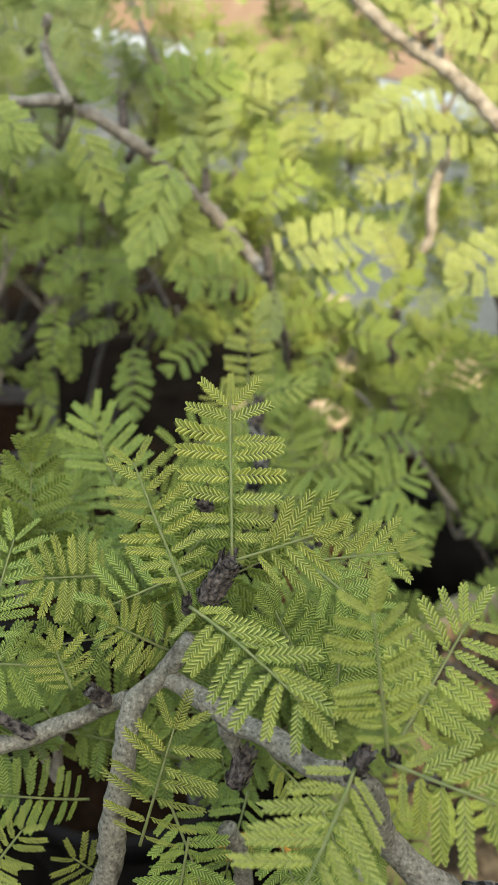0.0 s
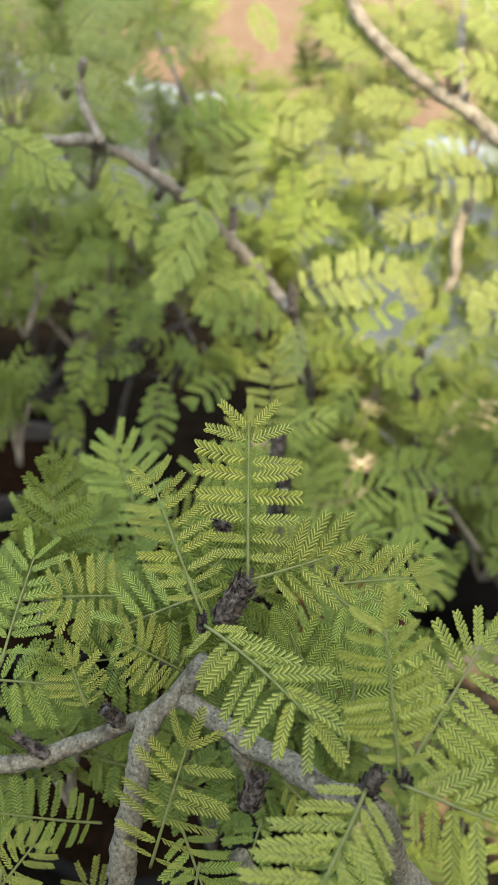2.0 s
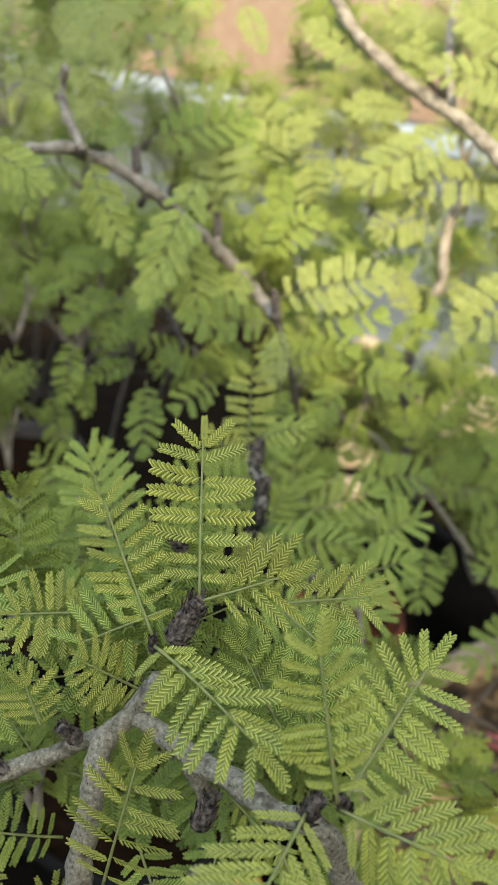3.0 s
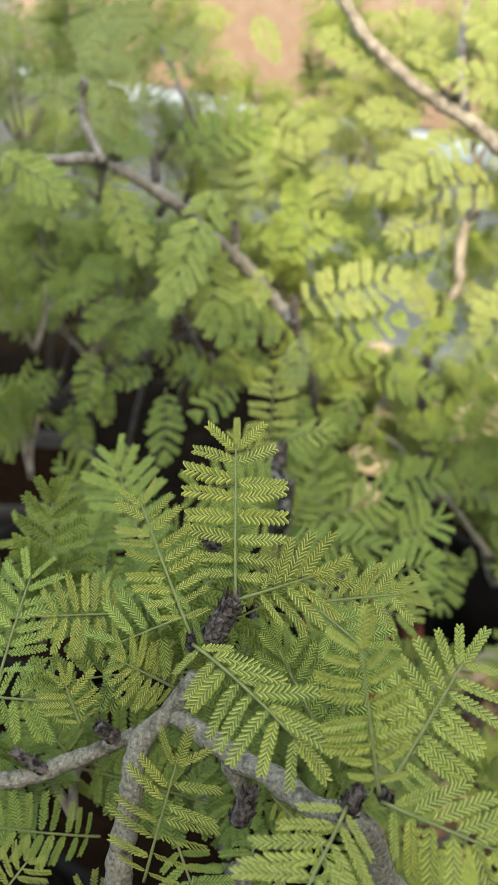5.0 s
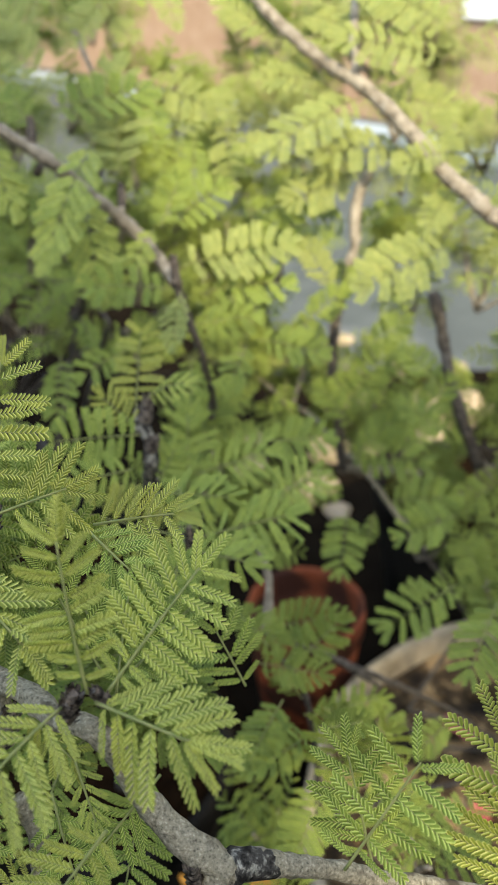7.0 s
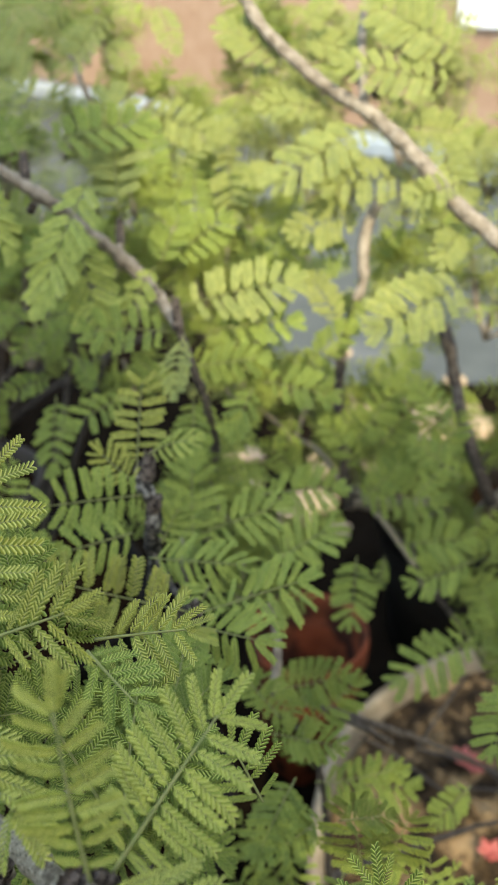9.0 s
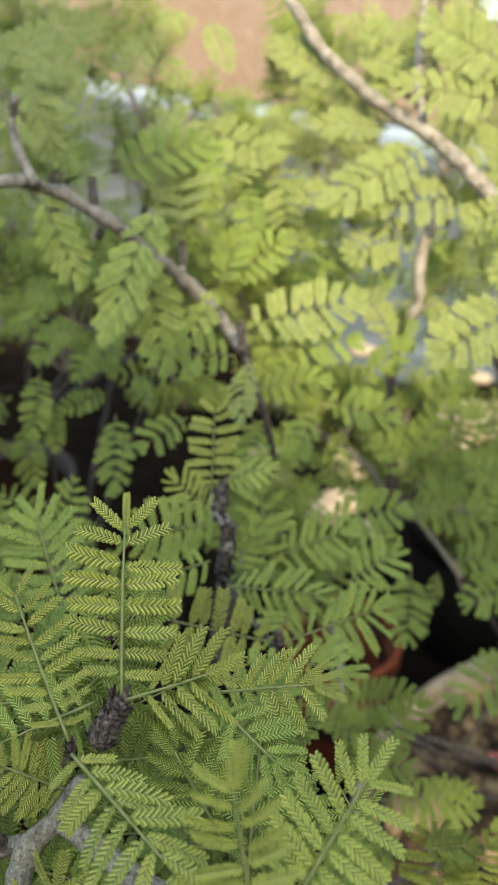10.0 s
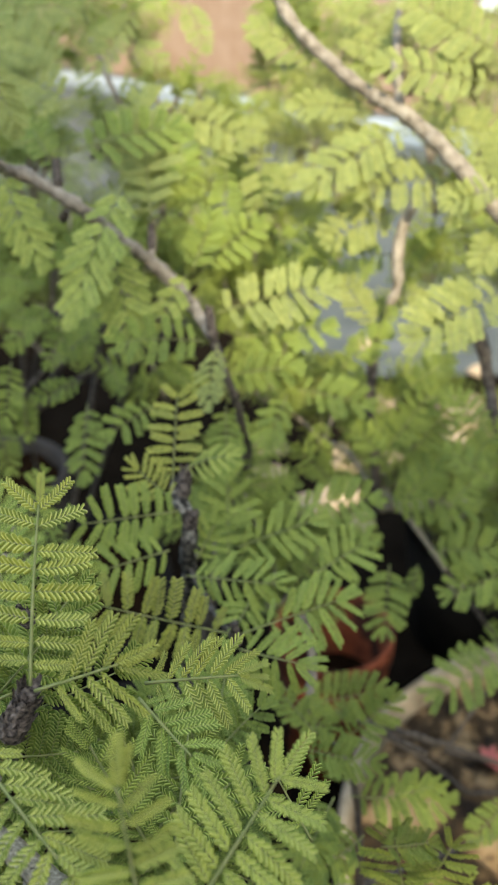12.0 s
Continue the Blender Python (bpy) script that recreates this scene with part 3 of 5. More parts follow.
def stone(x, y, size, seed):
    """An irregular pale lump resting on the ground, in place of a sunlit patch."""
    bm = bmesh.new()
    bmesh.ops.create_icosphere(bm, subdivisions=3, radius=1.0)
    rng = random.Random(seed)
    sx, sy, sz = size * rng.uniform(0.8, 1.2), size * rng.uniform(0.7, 1.0), size * rng.uniform(0.35, 0.5)
    for w in bm.verts:
        k = 1 + 0.3 * noise.noise(w.co * 1.3 + Vector((seed, 0, 0))) + 0.1 * noise.noise(w.co * 4 + Vector((seed, 0, 0)))
        w.co = Vector((w.co.x * k * sx, w.co.y * k * sy, max(-0.6, w.co.z * k) * sz))
    me = bpy.data.meshes.new("stone")
    bm.to_mesh(me)
    bm.free()
    me.materials.append(SUN_PATCH)
    ob = new("stone", me)
    ob.location = (x, y, 0.6 * sz + 0.004)
    return tagged(ob, "pale lump standing in for a sunlit patch of ground", "stone", "pale stones")


stone(0.122, 1.820, 0.060, 3)
stone(-0.008, 1.964, 0.060, 4)
stone(0.227, 2.029, 0.050, 5)
stone(0.181, 1.874, 0.050, 6)
stone(0.603, 2.241, 0.120, 7)
stone(0.510, 2.141, 0.050, 8)
stone(0.306, 2.789, 0.045, 9)
stone(0.315, 2.344, 0.050, 10)
stone(0.208, 2.088, 0.035, 11)
stone(0.228, 1.755, 0.035, 12)
stone(0.500, 1.641, 0.040, 13)
stone(0.344, 2.056, 0.030, 14)
stone(-0.008, 2.104, 0.045, 15)
stone(0.666, 2.559, 0.040, 16)


def flower(x, y, z, size, mat, label, seed):
    """A small crumpled flower of five petals."""
    rng = random.Random(seed)
    ob = new("flower")
    ob.location = (x, y, z)
    tagged(ob, label, "flower", "fallen flowers")
    for k in range(6):
        an = k * 1.05 + rng.uniform(-0.2, 0.2)
        v, f = [], []
        for i in range(5):
            for j in range(4):
                s, q = i / 4, j / 3 - 0.5
                w = math.sin(math.pi * (0.12 + 0.8 * s)) * size * 0.7
                v.append((s * size, q * w, size * (0.25 * s * s + 0.12 * math.cos(q * 5) + 0.06 * rng.uniform(-1, 1)) + 0.001))
        for i in range(4):
            for j in range(3):
                f.append((i * 4 + j, i * 4 + j + 1, i * 4 + j + 5, i * 4 + j + 4))
        part("petal", mesh_from("petal", v, f, [mat]), ob, "", Matrix.Rotation(an, 4, "Z") @ Matrix.Rotation(-0.2, 4, "Y"))
    return ob


flower(0.339, 0.867, 0.260, 0.019, RED, "red flower lying on dry soil", 0)
flower(0.353, 0.853, 0.260, 0.018, RED, "red flower lying on dry soil", 1)
flower(0.345, 0.721, 0.260, 0.018, RED, "red flower lying on dry soil", 2)
flower(-0.014, 0.589, 0.315, 0.024, ORANGE, "orange flower lying on shade-darkened soil", 3)
flower(0.059, 0.605, 0.290, 0.022, ORANGE, "orange flower lying on shade-darkened soil", 4)
near_shrub = shrub(-0.06, 0.25, "grey-barked acacia shrub with feathery green leaves")
middle_shrub = shrub(-0.14, 0.76, "acacia shrub with feathery green leaves, half shaded")
shade_shrub = shrub(-0.36, 1.15, "acacia shrub with feathery leaves in the shade")
sunny_shrub = shrub(0.44, 1.40, "acacia shrub with yellow-green sunlit leaves")
back_shrub = shrub(-0.75, 2.3, "dense leafy shrub growing behind the pots", "leafy shrubs behind")
low_shrub = shrub(0.42, 0.80, "acacia shrub with hanging dark green leaves")

# ---- near shrub ----
branch(near_shrub, [(-0.0667, 0.1565, 0.9418, 0.0046), (-0.0486, 0.1597, 1.0146, 0.0044), (-0.0436, 0.1677, 1.0408, 0.0042), (-0.0399, 0.1765, 1.061, 0.004), (-0.0366, 0.1847, 1.0731, 0.0038), (-0.0275, 0.1903, 1.0814, 0.0032), (-0.0187, 0.1913, 1.0972, 0.0026)], BARK)
branch(near_shrub, [(-0.0256, 0.1891, 1.0814, 0.003), (-0.0145, 0.1836, 1.0786, 0.0032), (-0.0028, 0.1751, 1.0768, 0.0036), (0.0066, 0.1671, 1.0792, 0.0036), (0.0193, 0.1549, 1.0826, 0.0036), (0.033, 0.1475, 1.0841, 0.0036), (0.0411, 0.1512, 1.0533, 0.0038), (0.0547, 0.1446, 1.0414, 0.0046), (0.0666, 0.1402, 1.0331, 0.005)], BARK)
branch(near_shrub, [(-0.1036, 0.1892, 1.0439, 0.0032), (-0.0883, 0.1907, 1.0444, 0.0033), (-0.0751, 0.1938, 1.0455, 0.0034), (-0.0607, 0.1948, 1.0524, 0.0032), (-0.048, 0.1939, 1.0617, 0.003), (-0.0402, 0.1895, 1.0695, 0.0026)], BARK)
branch(near_shrub, [(-0.0751, 0.1935, 1.045, 0.0026), (-0.0807, 0.1948, 1.0487, 0.002), (-0.086, 0.1955, 1.0533, 0.0016)], BARK)
branch(near_shrub, [(0.0649, 0.1406, 1.0339, 0.0044), (0.0732, 0.1459, 1.0304, 0.0042), (0.0873, 0.15, 1.0227, 0.0036), (0.1096, 0.1546, 1.0094, 0.0032), (0.1374, 0.1595, 0.9961, 0.0028), (0.1675, 0.1615, 0.9876, 0.0024)], BARK)
branch(near_shrub, [(0.067, 0.1404, 1.0345, 0.0053), (0.0719, 0.1445, 1.0321, 0.0049), (0.0801, 0.148, 1.0266, 0.0042)], BARK_ROUGH)
branch(near_shrub, [(0.0641, 0.141, 1.0346, 0.0046), (0.0595, 0.1393, 1.0244, 0.005), (0.0467, 0.1427, 0.9939, 0.0056), (0.0338, 0.1451, 0.9309, 0.0065)], BARK)
branch(near_shrub, [(-0.0073, 0.1764, 1.0752, 0.0026), (-0.0038, 0.174, 1.0644, 0.0028), (-0.002, 0.1723, 1.0582, 0.002)], BARK)
branch(near_shrub, [(-0.0079, 0.1746, 1.0219, 0.0032), (-0.0025, 0.172, 1.0073, 0.0033), (-0.0019, 0.1637, 0.9838, 0.0035), (-0.0012, 0.1583, 0.965, 0.0036)], BARK)
spur(near_shrub, (-0.0132, 0.1962, 1.108), (-0.0057, 0.1987, 1.1225), 0.0046)
spur(near_shrub, (-0.0189, 0.1885, 1.111), (-0.0183, 0.1882, 1.1176), 0.0018)
spur(near_shrub, (-0.0046, 0.1656, 1.059), (-0.0007, 0.1697, 1.0688), 0.0040)
spur(near_shrub, (-0.0473, 0.1918, 1.0658), (-0.0521, 0.1909, 1.0733), 0.0030)
spur(near_shrub, (-0.0743, 0.1919, 1.048), (-0.0855, 0.1944, 1.0553), 0.0024)
spur(near_shrub, (0.0265, 0.14, 1.0999), (0.0299, 0.1396, 1.1099), 0.0030)
spur(near_shrub, (0.0381, 0.1409, 1.1047), (0.0353, 0.1386, 1.112), 0.0020)
spur(near_shrub, (-0.013, 0.2277, 1.1189), (-0.017, 0.2287, 1.124), 0.0026)
spur(near_shrub, (0.0569, 0.141, 1.0274), (0.056, 0.1387, 1.0392), 0.0032)
near_leaf(near_shrub, (-0.0051, 0.1981, 1.1251), (-0.0059, 0.2331, 1.1588), (0, -0.9, 0.45), 8, 0.0162, lean=84, skew=-4, vee=3, plump=0.35, end=0.0095)
near_leaf(near_shrub, (-0.0185, 0.1877, 1.1187), (-0.0346, 0.2126, 1.1494), (0, -0.8, 0.6), 9, 0.0122, lean=70, skew=-9, plump=0.29)
near_leaf(near_shrub, (-0.0039, 0.1974, 1.1241), (0.0195, 0.1979, 1.1335), (0, -0.83, 0.56), 5, 0.0172, lean=50, skew=-13, bare=0.3, plump=0.24, end=0.011)
near_leaf(near_shrub, (-0.0175, 0.1851, 1.1167), (0.014, 0.1529, 1.1135), (0.2, -0.6, 0.8), 9, 0.0172, lean=60, skew=-24, droop=22, bow=0.1, bare=0.1, plump=0.33, end=0.014)
near_leaf(near_shrub, (0.0248, 0.187, 1.0675), (0.0079, 0.1968, 1.1041), (0, -0.7, 0.7), 7, 0.0135, lean=52, skew=-4, plump=0.3, end=0.011, kind="darker")
near_leaf(near_shrub, (0.0347, 0.1354, 1.1145), (0.0294, 0.1478, 1.1522), (-0.141, -0.654, 0.743), 9, 0.0118, lean=72, skew=13, vee=2, kind="folded", plump=0.36, end=0.0115)
# A lighter leaf kind puts the sun on this leaf into its colour.
near_leaf(near_shrub, (0.0372, 0.1421, 1.1065), (0.0604, 0.1711, 1.1249), (-0.1, -0.75, 0.65), 9, 0.0158, lean=80, skew=-12, kind="lighter", plump=0.28, bow=0.02, end=0.013)
near_leaf(near_shrub, (-0.0339, 0.1538, 1.0452), (-0.0218, 0.1642, 1.0887), (0, -0.8, 0.6), 7, 0.0165, lean=72, skew=-8, plump=0.24, end=0.0165)
near_leaf(near_shrub, (0.0269, 0.1368, 1.1076), (0.0098, 0.1005, 1.1092), (0, -0.6, 0.8), 8, 0.0185, lean=55, droop=15, bow=0.1, bare=0.06, plump=0.23)
near_leaf(near_shrub, (0.0358, 0.1376, 1.1088), (0.0612, 0.121, 1.1143), (0.1, -0.7, 0.75), 7, 0.0185, lean=58, skew=-14, droop=26, bow=0.08, bare=0.16, plump=0.27, end=0.014)
near_leaf(near_shrub, (-0.0485, 0.2243, 1.0929), (-0.0692, 0.2161, 1.0992), (0, -0.7, 0.7), 7, 0.0142, lean=82, plump=0.26, end=0.007)
near_leaf(near_shrub, (-0.0266, 0.1998, 1.082), (-0.0422, 0.1957, 1.0978), (0, -0.6, 0.8), 8, 0.0118, lean=72, plump=0.26, end=0.008)
near_leaf(near_shrub, (-0.0554, 0.1822, 1.0837), (-0.0595, 0.1866, 1.0963), (0, -0.6, 0.8), 6, 0.0102, lean=62, plump=0.28, end=0.008)
near_leaf(near_shrub, (-0.0873, 0.1983, 1.0844), (-0.0811, 0.2301, 1.1046), (0, -0.75, 0.65), 8, 0.0162, lean=62, kind="darker")
near_leaf(near_shrub, (-0.0977, 0.2064, 1.0695), (-0.0683, 0.2021, 1.0721), (0, -0.75, 0.65), 8, 0.0155, lean=70, droop=25, kind="darker")
near_leaf(near_shrub, (-0.0585, 0.1906, 1.0138), (-0.0938, 0.1811, 1.032), (0, -0.8, 0.5), 9, 0.0133, lean=78, droop=10, kind="darker")
near_leaf(near_shrub, (-0.0781, 0.1395, 1.0507), (-0.0652, 0.1449, 1.0678), (0, -0.75, 0.65), 7, 0.0099, lean=60)
near_leaf(near_shrub, (-0.0268, 0.1746, 1.0366), (-0.015, 0.1543, 1.0191), (0, -0.5, 0.8), 8, 0.0146, lean=56, droop=20, kind="darker")
near_leaf(near_shrub, (0.0206, 0.2173, 1.1057), (0.0489, 0.2141, 1.1124), (0, -0.6, 0.8), 8, 0.0142, lean=54, skew=-8, plump=0.26, end=0.0085)
near_leaf(near_shrub, (-0.0179, 0.2136, 1.1052), (-0.0457, 0.2025, 1.0995), (0, -0.7, 0.7), 6, 0.0165, lean=76, droop=15, plump=0.25, kind="darker")
near_leaf(near_shrub, (-0.0002, 0.1997, 1.0059), (-0.0085, 0.1767, 0.9898), (0, -0.75, 0.65), 8, 0.0148, lean=60, droop=20, kind="darker")
near_leaf(near_shrub, (0.0455, 0.1594, 1.0535), (0.0288, 0.1423, 1.0425), (0, -0.75, 0.65), 8, 0.0125, lean=56, droop=20, kind="darker")
near_leaf(near_shrub, (0.0281, 0.1871, 1.0587), (0.0325, 0.2146, 1.0888), (-0.1, -0.66, 0.745), 8, 0.0152, lean=60, kind="darker")
near_leaf(near_shrub, (0.0179, 0.2112, 1.0588), (0.0099, 0.2225, 1.0755), (-0.044, -0.681, 0.731), 7, 0.0145, lean=60, kind="darker")
near_leaf(near_shrub, (0.0274, 0.2145, 1.0403), (0.044, 0.2242, 1.0544), (0.094, -0.551, 0.829), 8, 0.0155, lean=60, kind="darker")
near_leaf(near_shrub, (0.0693, 0.2206, 1.0268), (0.0583, 0.231, 1.0449), (0.003, -0.551, 0.835), 8, 0.0160, lean=60, kind="darker")
near_leaf(near_shrub, (0.0213, 0.2054, 1.1127), (0.0373, 0.1881, 1.1103), (0, -0.75, 0.65), 7, 0.0126, lean=58, droop=25, kind="darker")
near_leaf(near_shrub, (-0.0501, 0.175, 0.9872), (-0.0627, 0.174, 1.0037), (0, -0.75, 0.65), 6, 0.0123, lean=60)
near_leaf(near_shrub, (0.0066, 0.1642, 1.075), (0.0203, 0.1566, 1.0637), (0, -0.75, 0.65), 7, 0.0112, lean=56, droop=25)
near_leaf(near_shrub, (0.0203, 0.1576, 1.0654), (0.028, 0.1446, 1.051), (0, -0.75, 0.65), 6, 0.0074, lean=40, kind="lighter")
near_leaf(near_shrub, (0.0086, 0.1643, 1.0385), (0.0191, 0.144, 1.0157), (0, -0.75, 0.65), 8, 0.0142, lean=60, droop=20, kind="darker")
near_leaf(near_shrub, (0.0302, 0.1949, 0.9946), (0.0245, 0.1695, 0.9721), (0, -0.75, 0.65), 8, 0.0165, lean=60, droop=20, kind="darker")
near_leaf(near_shrub, (0.0057, 0.1264, 1.0378), (0.0133, 0.13, 1.051), (0, -0.75, 0.65), 5, 0.0097, lean=50)
near_leaf(near_shrub, (0.0999, 0.131, 1.0498), (0.1212, 0.1461, 1.0762), (-0.1, -0.6, 0.8), 6, 0.0172, lean=84, skew=-6, bare=0.16, plump=0.28, kind="darker")
near_leaf(near_shrub, (0.1139, 0.1652, 0.9979), (0.1059, 0.1887, 1.0271), (-0.1, -0.6, 0.8), 7, 0.0175, lean=62, plump=0.28, kind="darker", end=0.014)
# Sunlit yellow is painted into this leaf through its lighter kind.
near_leaf(near_shrub, (0.1503, 0.1372, 1.0386), (0.1461, 0.1555, 1.0772), (-0.2, -0.6, 0.78), 6, 0.0215, lean=58, plump=0.36, kind="lighter", end=0.018)
near_leaf(near_shrub, (0.1473, 0.127, 1.0385), (0.1483, 0.1393, 1.0687), (-0.233, -0.55, 0.802), 6, 0.0189, lean=70, plump=0.27)
near_leaf(near_shrub, (0.0377, 0.1228, 1.0785), (0.0222, 0.1081, 1.0649), (0, -0.75, 0.65), 8, 0.0147, lean=58, droop=20)
near_leaf(near_shrub, (-0.0197, 0.1636, 1.0335), (-0.025, 0.1471, 1.0069), (0, -0.75, 0.65), 8, 0.0156, lean=58, droop=20, kind="darker")
near_leaf(near_shrub, (-0.0747, 0.1428, 1.0602), (-0.0779, 0.1317, 1.0422), (0, -0.75, 0.65), 8, 0.0140, lean=58, droop=20)
clump(near_shrub, (-0.035, 0.237, 1.061), 0.015, 8, "green", 340, fine=True)
clump(near_shrub, (-0.078, 0.221, 1.001), 0.018, 8, "green", 341, fine=True)
clump(near_shrub, (-0.101, 0.268, 1.053), 0.016, 8, "green", 342, fine=True)
clump(near_shrub, (-0.007, 0.259, 0.997), 0.020, 8, "green", 402, 0.042, fine=True)
clump(near_shrub, (0.013, 0.26, 0.972), 0.025, 8, "green", 403, 0.042, fine=True)
clump(near_shrub, (0.022, 0.273, 1.011), 0.020, 8, "green", 404, 0.042, fine=True)
branch(near_shrub, [(-0.06, 0.25, 0.28, 0.0132), (0.0022, 0.1928, 0.6194, 0.0096), (0.0338, 0.1451, 0.9309, 0.006)], BARK, "trunk")
branch(near_shrub, [(-0.06, 0.25, 0.28, 0.0101), (-0.043, 0.1979, 0.6243, 0.0074), (-0.0667, 0.1565, 0.9418, 0.0046)], BARK, "trunk")

# ---- middle shrub ----
branch(middle_shrub, [(0.0033, 0.4357, 1.0322, 0.0034), (0.0009, 0.43, 1.023, 0.0046), (0.0068, 0.4228, 1.0148, 0.0043), (0.0062, 0.4188, 1.0004, 0.0048), (0.0017, 0.4416, 0.9613, 0.0042), (-0.0103, 0.485, 0.88, 0.003), (-0.031, 0.5251, 0.7171, 0.004), (-0.0554, 0.5352, 0.4864, 0.005)], BARK_ROUGH, knots=0.6)
branch(middle_shrub, [(0.0029, 0.4356, 0.9706, 0.0016), (0.0182, 0.3937, 0.9775, 0.0016), (0.0348, 0.3519, 0.9939, 0.0018), (0.0378, 0.3466, 0.9945, 0.0014)], BARK_DARK)
branch(middle_shrub, [(0.0122, 0.5594, 1.0764, 0.0024), (0.0136, 0.5519, 1.0659, 0.0028), (0.0194, 0.5506, 1.0422, 0.0026), (0.0265, 0.5636, 1.0052, 0.0026), (0.0309, 0.5985, 0.9465, 0.003)], BARK_DARK)
spur(middle_shrub, (0.0044, 0.4267, 1.0253), (0.0062, 0.4348, 1.0384), 0.0042)
spur(middle_shrub, (0.0077, 0.4165, 1.0119), (0.0102, 0.4173, 1.0207), 0.0044)
spur(middle_shrub, (0.0138, 0.5473, 1.0641), (0.0119, 0.5576, 1.0811), 0.0036)
spur(middle_shrub, (0.0368, 0.3429, 0.9982), (0.0359, 0.3441, 1.0098), 0.0026)
near_leaf(middle_shrub, (0.0101, 0.2827, 1.0039), (0.0325, 0.3122, 1.0117), (-0.05, -0.712, 0.7), 8, 0.0213, lean=60, kind="darker", plump=0.3)
near_leaf(middle_shrub, (-0.0015, 0.4308, 1.0292), (0.0003, 0.4655, 1.0666), (0, -0.9, 0.4), 8, 0.0145, lean=82, kind="green", plump=0.4, bare=0.17)
near_leaf(middle_shrub, (0.0068, 0.4312, 1.04), (0.0293, 0.4239, 1.053), (0, -0.5, 0.9), 6, 0.0118, lean=55, bow=0.1, droop=25, kind="lighter", plump=0.3, end=0.009)
near_leaf(middle_shrub, (-0.0015, 0.4249, 1.0243), (-0.0202, 0.4335, 1.0387), (0, -0.75, 0.65), 7, 0.0125, lean=62, kind="green", plump=0.32, end=0.01)
near_leaf(middle_shrub, (0.0029, 0.4154, 1.024), (-0.0409, 0.3887, 1.0357), (0, -0.8, 0.55), 8, 0.0168, lean=80, skew=-4, droop=12, bow=0.08, kind="darker", plump=0.4)
near_leaf(middle_shrub, (0.0332, 0.3417, 1.0059), (-0.0264, 0.3354, 1.03), (0, -0.8, 0.6), 9, 0.0185, lean=84, kind="green", plump=0.42, end=0.012)
near_leaf(middle_shrub, (0.0365, 0.3427, 1.0035), (0.0866, 0.3808, 0.9912), (0, -0.7, 0.7), 7, 0.0218, lean=54, skew=-12, kind="darker", plump=0.27, bare=0.3, end=0.018)
near_leaf(middle_shrub, (0.0387, 0.3343, 1.0031), (0.0657, 0.3259, 1.0025), (0, -0.75, 0.65), 7, 0.0185, lean=62, skew=-8, droop=25, bow=0.1, kind="darker", plump=0.27, end=0.014)
near_leaf(middle_shrub, (0.027, 0.4271, 0.9774), (0.0264, 0.4573, 1.0148), (0, -0.75, 0.65), 6, 0.0185, lean=62, kind="darker", plump=0.3, end=0.012)
near_leaf(middle_shrub, (0.0318, 0.4339, 0.9843), (0.0738, 0.4542, 0.9873), (0, -0.75, 0.65), 7, 0.0188, lean=57, skew=-8, kind="darker", plump=0.26, end=0.014)
near_leaf(middle_shrub, (0.0086, 0.3859, 1.0039), (0.0557, 0.3714, 1.0104), (0, -0.75, 0.65), 9, 0.0149, lean=58, droop=20, bow=0.06, kind="darker", plump=0.3)
near_leaf(middle_shrub, (0.0772, 0.4318, 0.9669), (0.1048, 0.4533, 0.9706), (0, -0.75, 0.65), 7, 0.0187, lean=58, kind="darker", plump=0.3)
near_leaf(middle_shrub, (-0.0288, 0.3534, 1.0121), (-0.0501, 0.3464, 1.0409), (0, -0.75, 0.65), 8, 0.0165, lean=62, kind="darker", plump=0.3)
near_leaf(middle_shrub, (-0.0004, 0.3945, 1.0138), (-0.0297, 0.3767, 1.0163), (0, -0.75, 0.65), 8, 0.0165, lean=66, droop=15, kind="darker", plump=0.36, end=0.012)
near_leaf(middle_shrub, (0.044, 0.3749, 1.0019), (0.0359, 0.3583, 0.9946), (0, -0.75, 0.65), 7, 0.0141, lean=62, droop=20, kind="darker", plump=0.3)
near_leaf(middle_shrub, (0.0112, 0.4141, 0.9922), (0.0208, 0.4242, 1.0079), (0, -0.75, 0.65), 7, 0.0156, lean=62, kind="darker", plump=0.3)
near_leaf(middle_shrub, (-0.0536, 0.3082, 1.0416), (-0.0754, 0.3542, 1.074), (0, -0.75, 0.65), 9, 0.0213, lean=62, kind="darker", plump=0.3)
near_leaf(middle_shrub, (-0.0696, 0.3174, 1.0374), (-0.1134, 0.3177, 1.0556), (0, -0.75, 0.65), 9, 0.0205, lean=62, kind="darker", plump=0.3)
far_leaf(middle_shrub, (0.0646, 0.4882, 0.9741), (0.1137, 0.5005, 0.9702), (0.06, -0.7, 0.72), "green", pairs=7, lean=60, wide=1.05)
far_leaf(middle_shrub, (0.0122, 0.59, 1.063), (0.0857, 0.6264, 1.0676), (0.15, -0.7, 0.78), "lighter", pairs=8, lean=68, wide=0.92)
far_leaf(middle_shrub, (0.0089, 0.5452, 1.0631), (-0.0411, 0.5343, 1.0691), (0.12, -0.7, 0.78), "green", pairs=6, lean=74, wide=1.05)
far_leaf(middle_shrub, (0.0171, 0.5446, 1.0613), (0.0135, 0.5128, 1.0384), (-0.24, -0.7, 0.64), "lighter", pairs=7, lean=42, wide=1.15)
far_leaf(middle_shrub, (0.0295, 0.5973, 1.0408), (0.0862, 0.6128, 1.0414), (0.22, -0.7, 0.69), "green", pairs=6, lean=60, wide=1.05)
far_leaf(middle_shrub, (0.0189, 0.5746, 1.0237), (0.0638, 0.5703, 1.0316), (0.2, -0.7, 0.53), "green", pairs=6, lean=60, droop=12, wide=1.1)
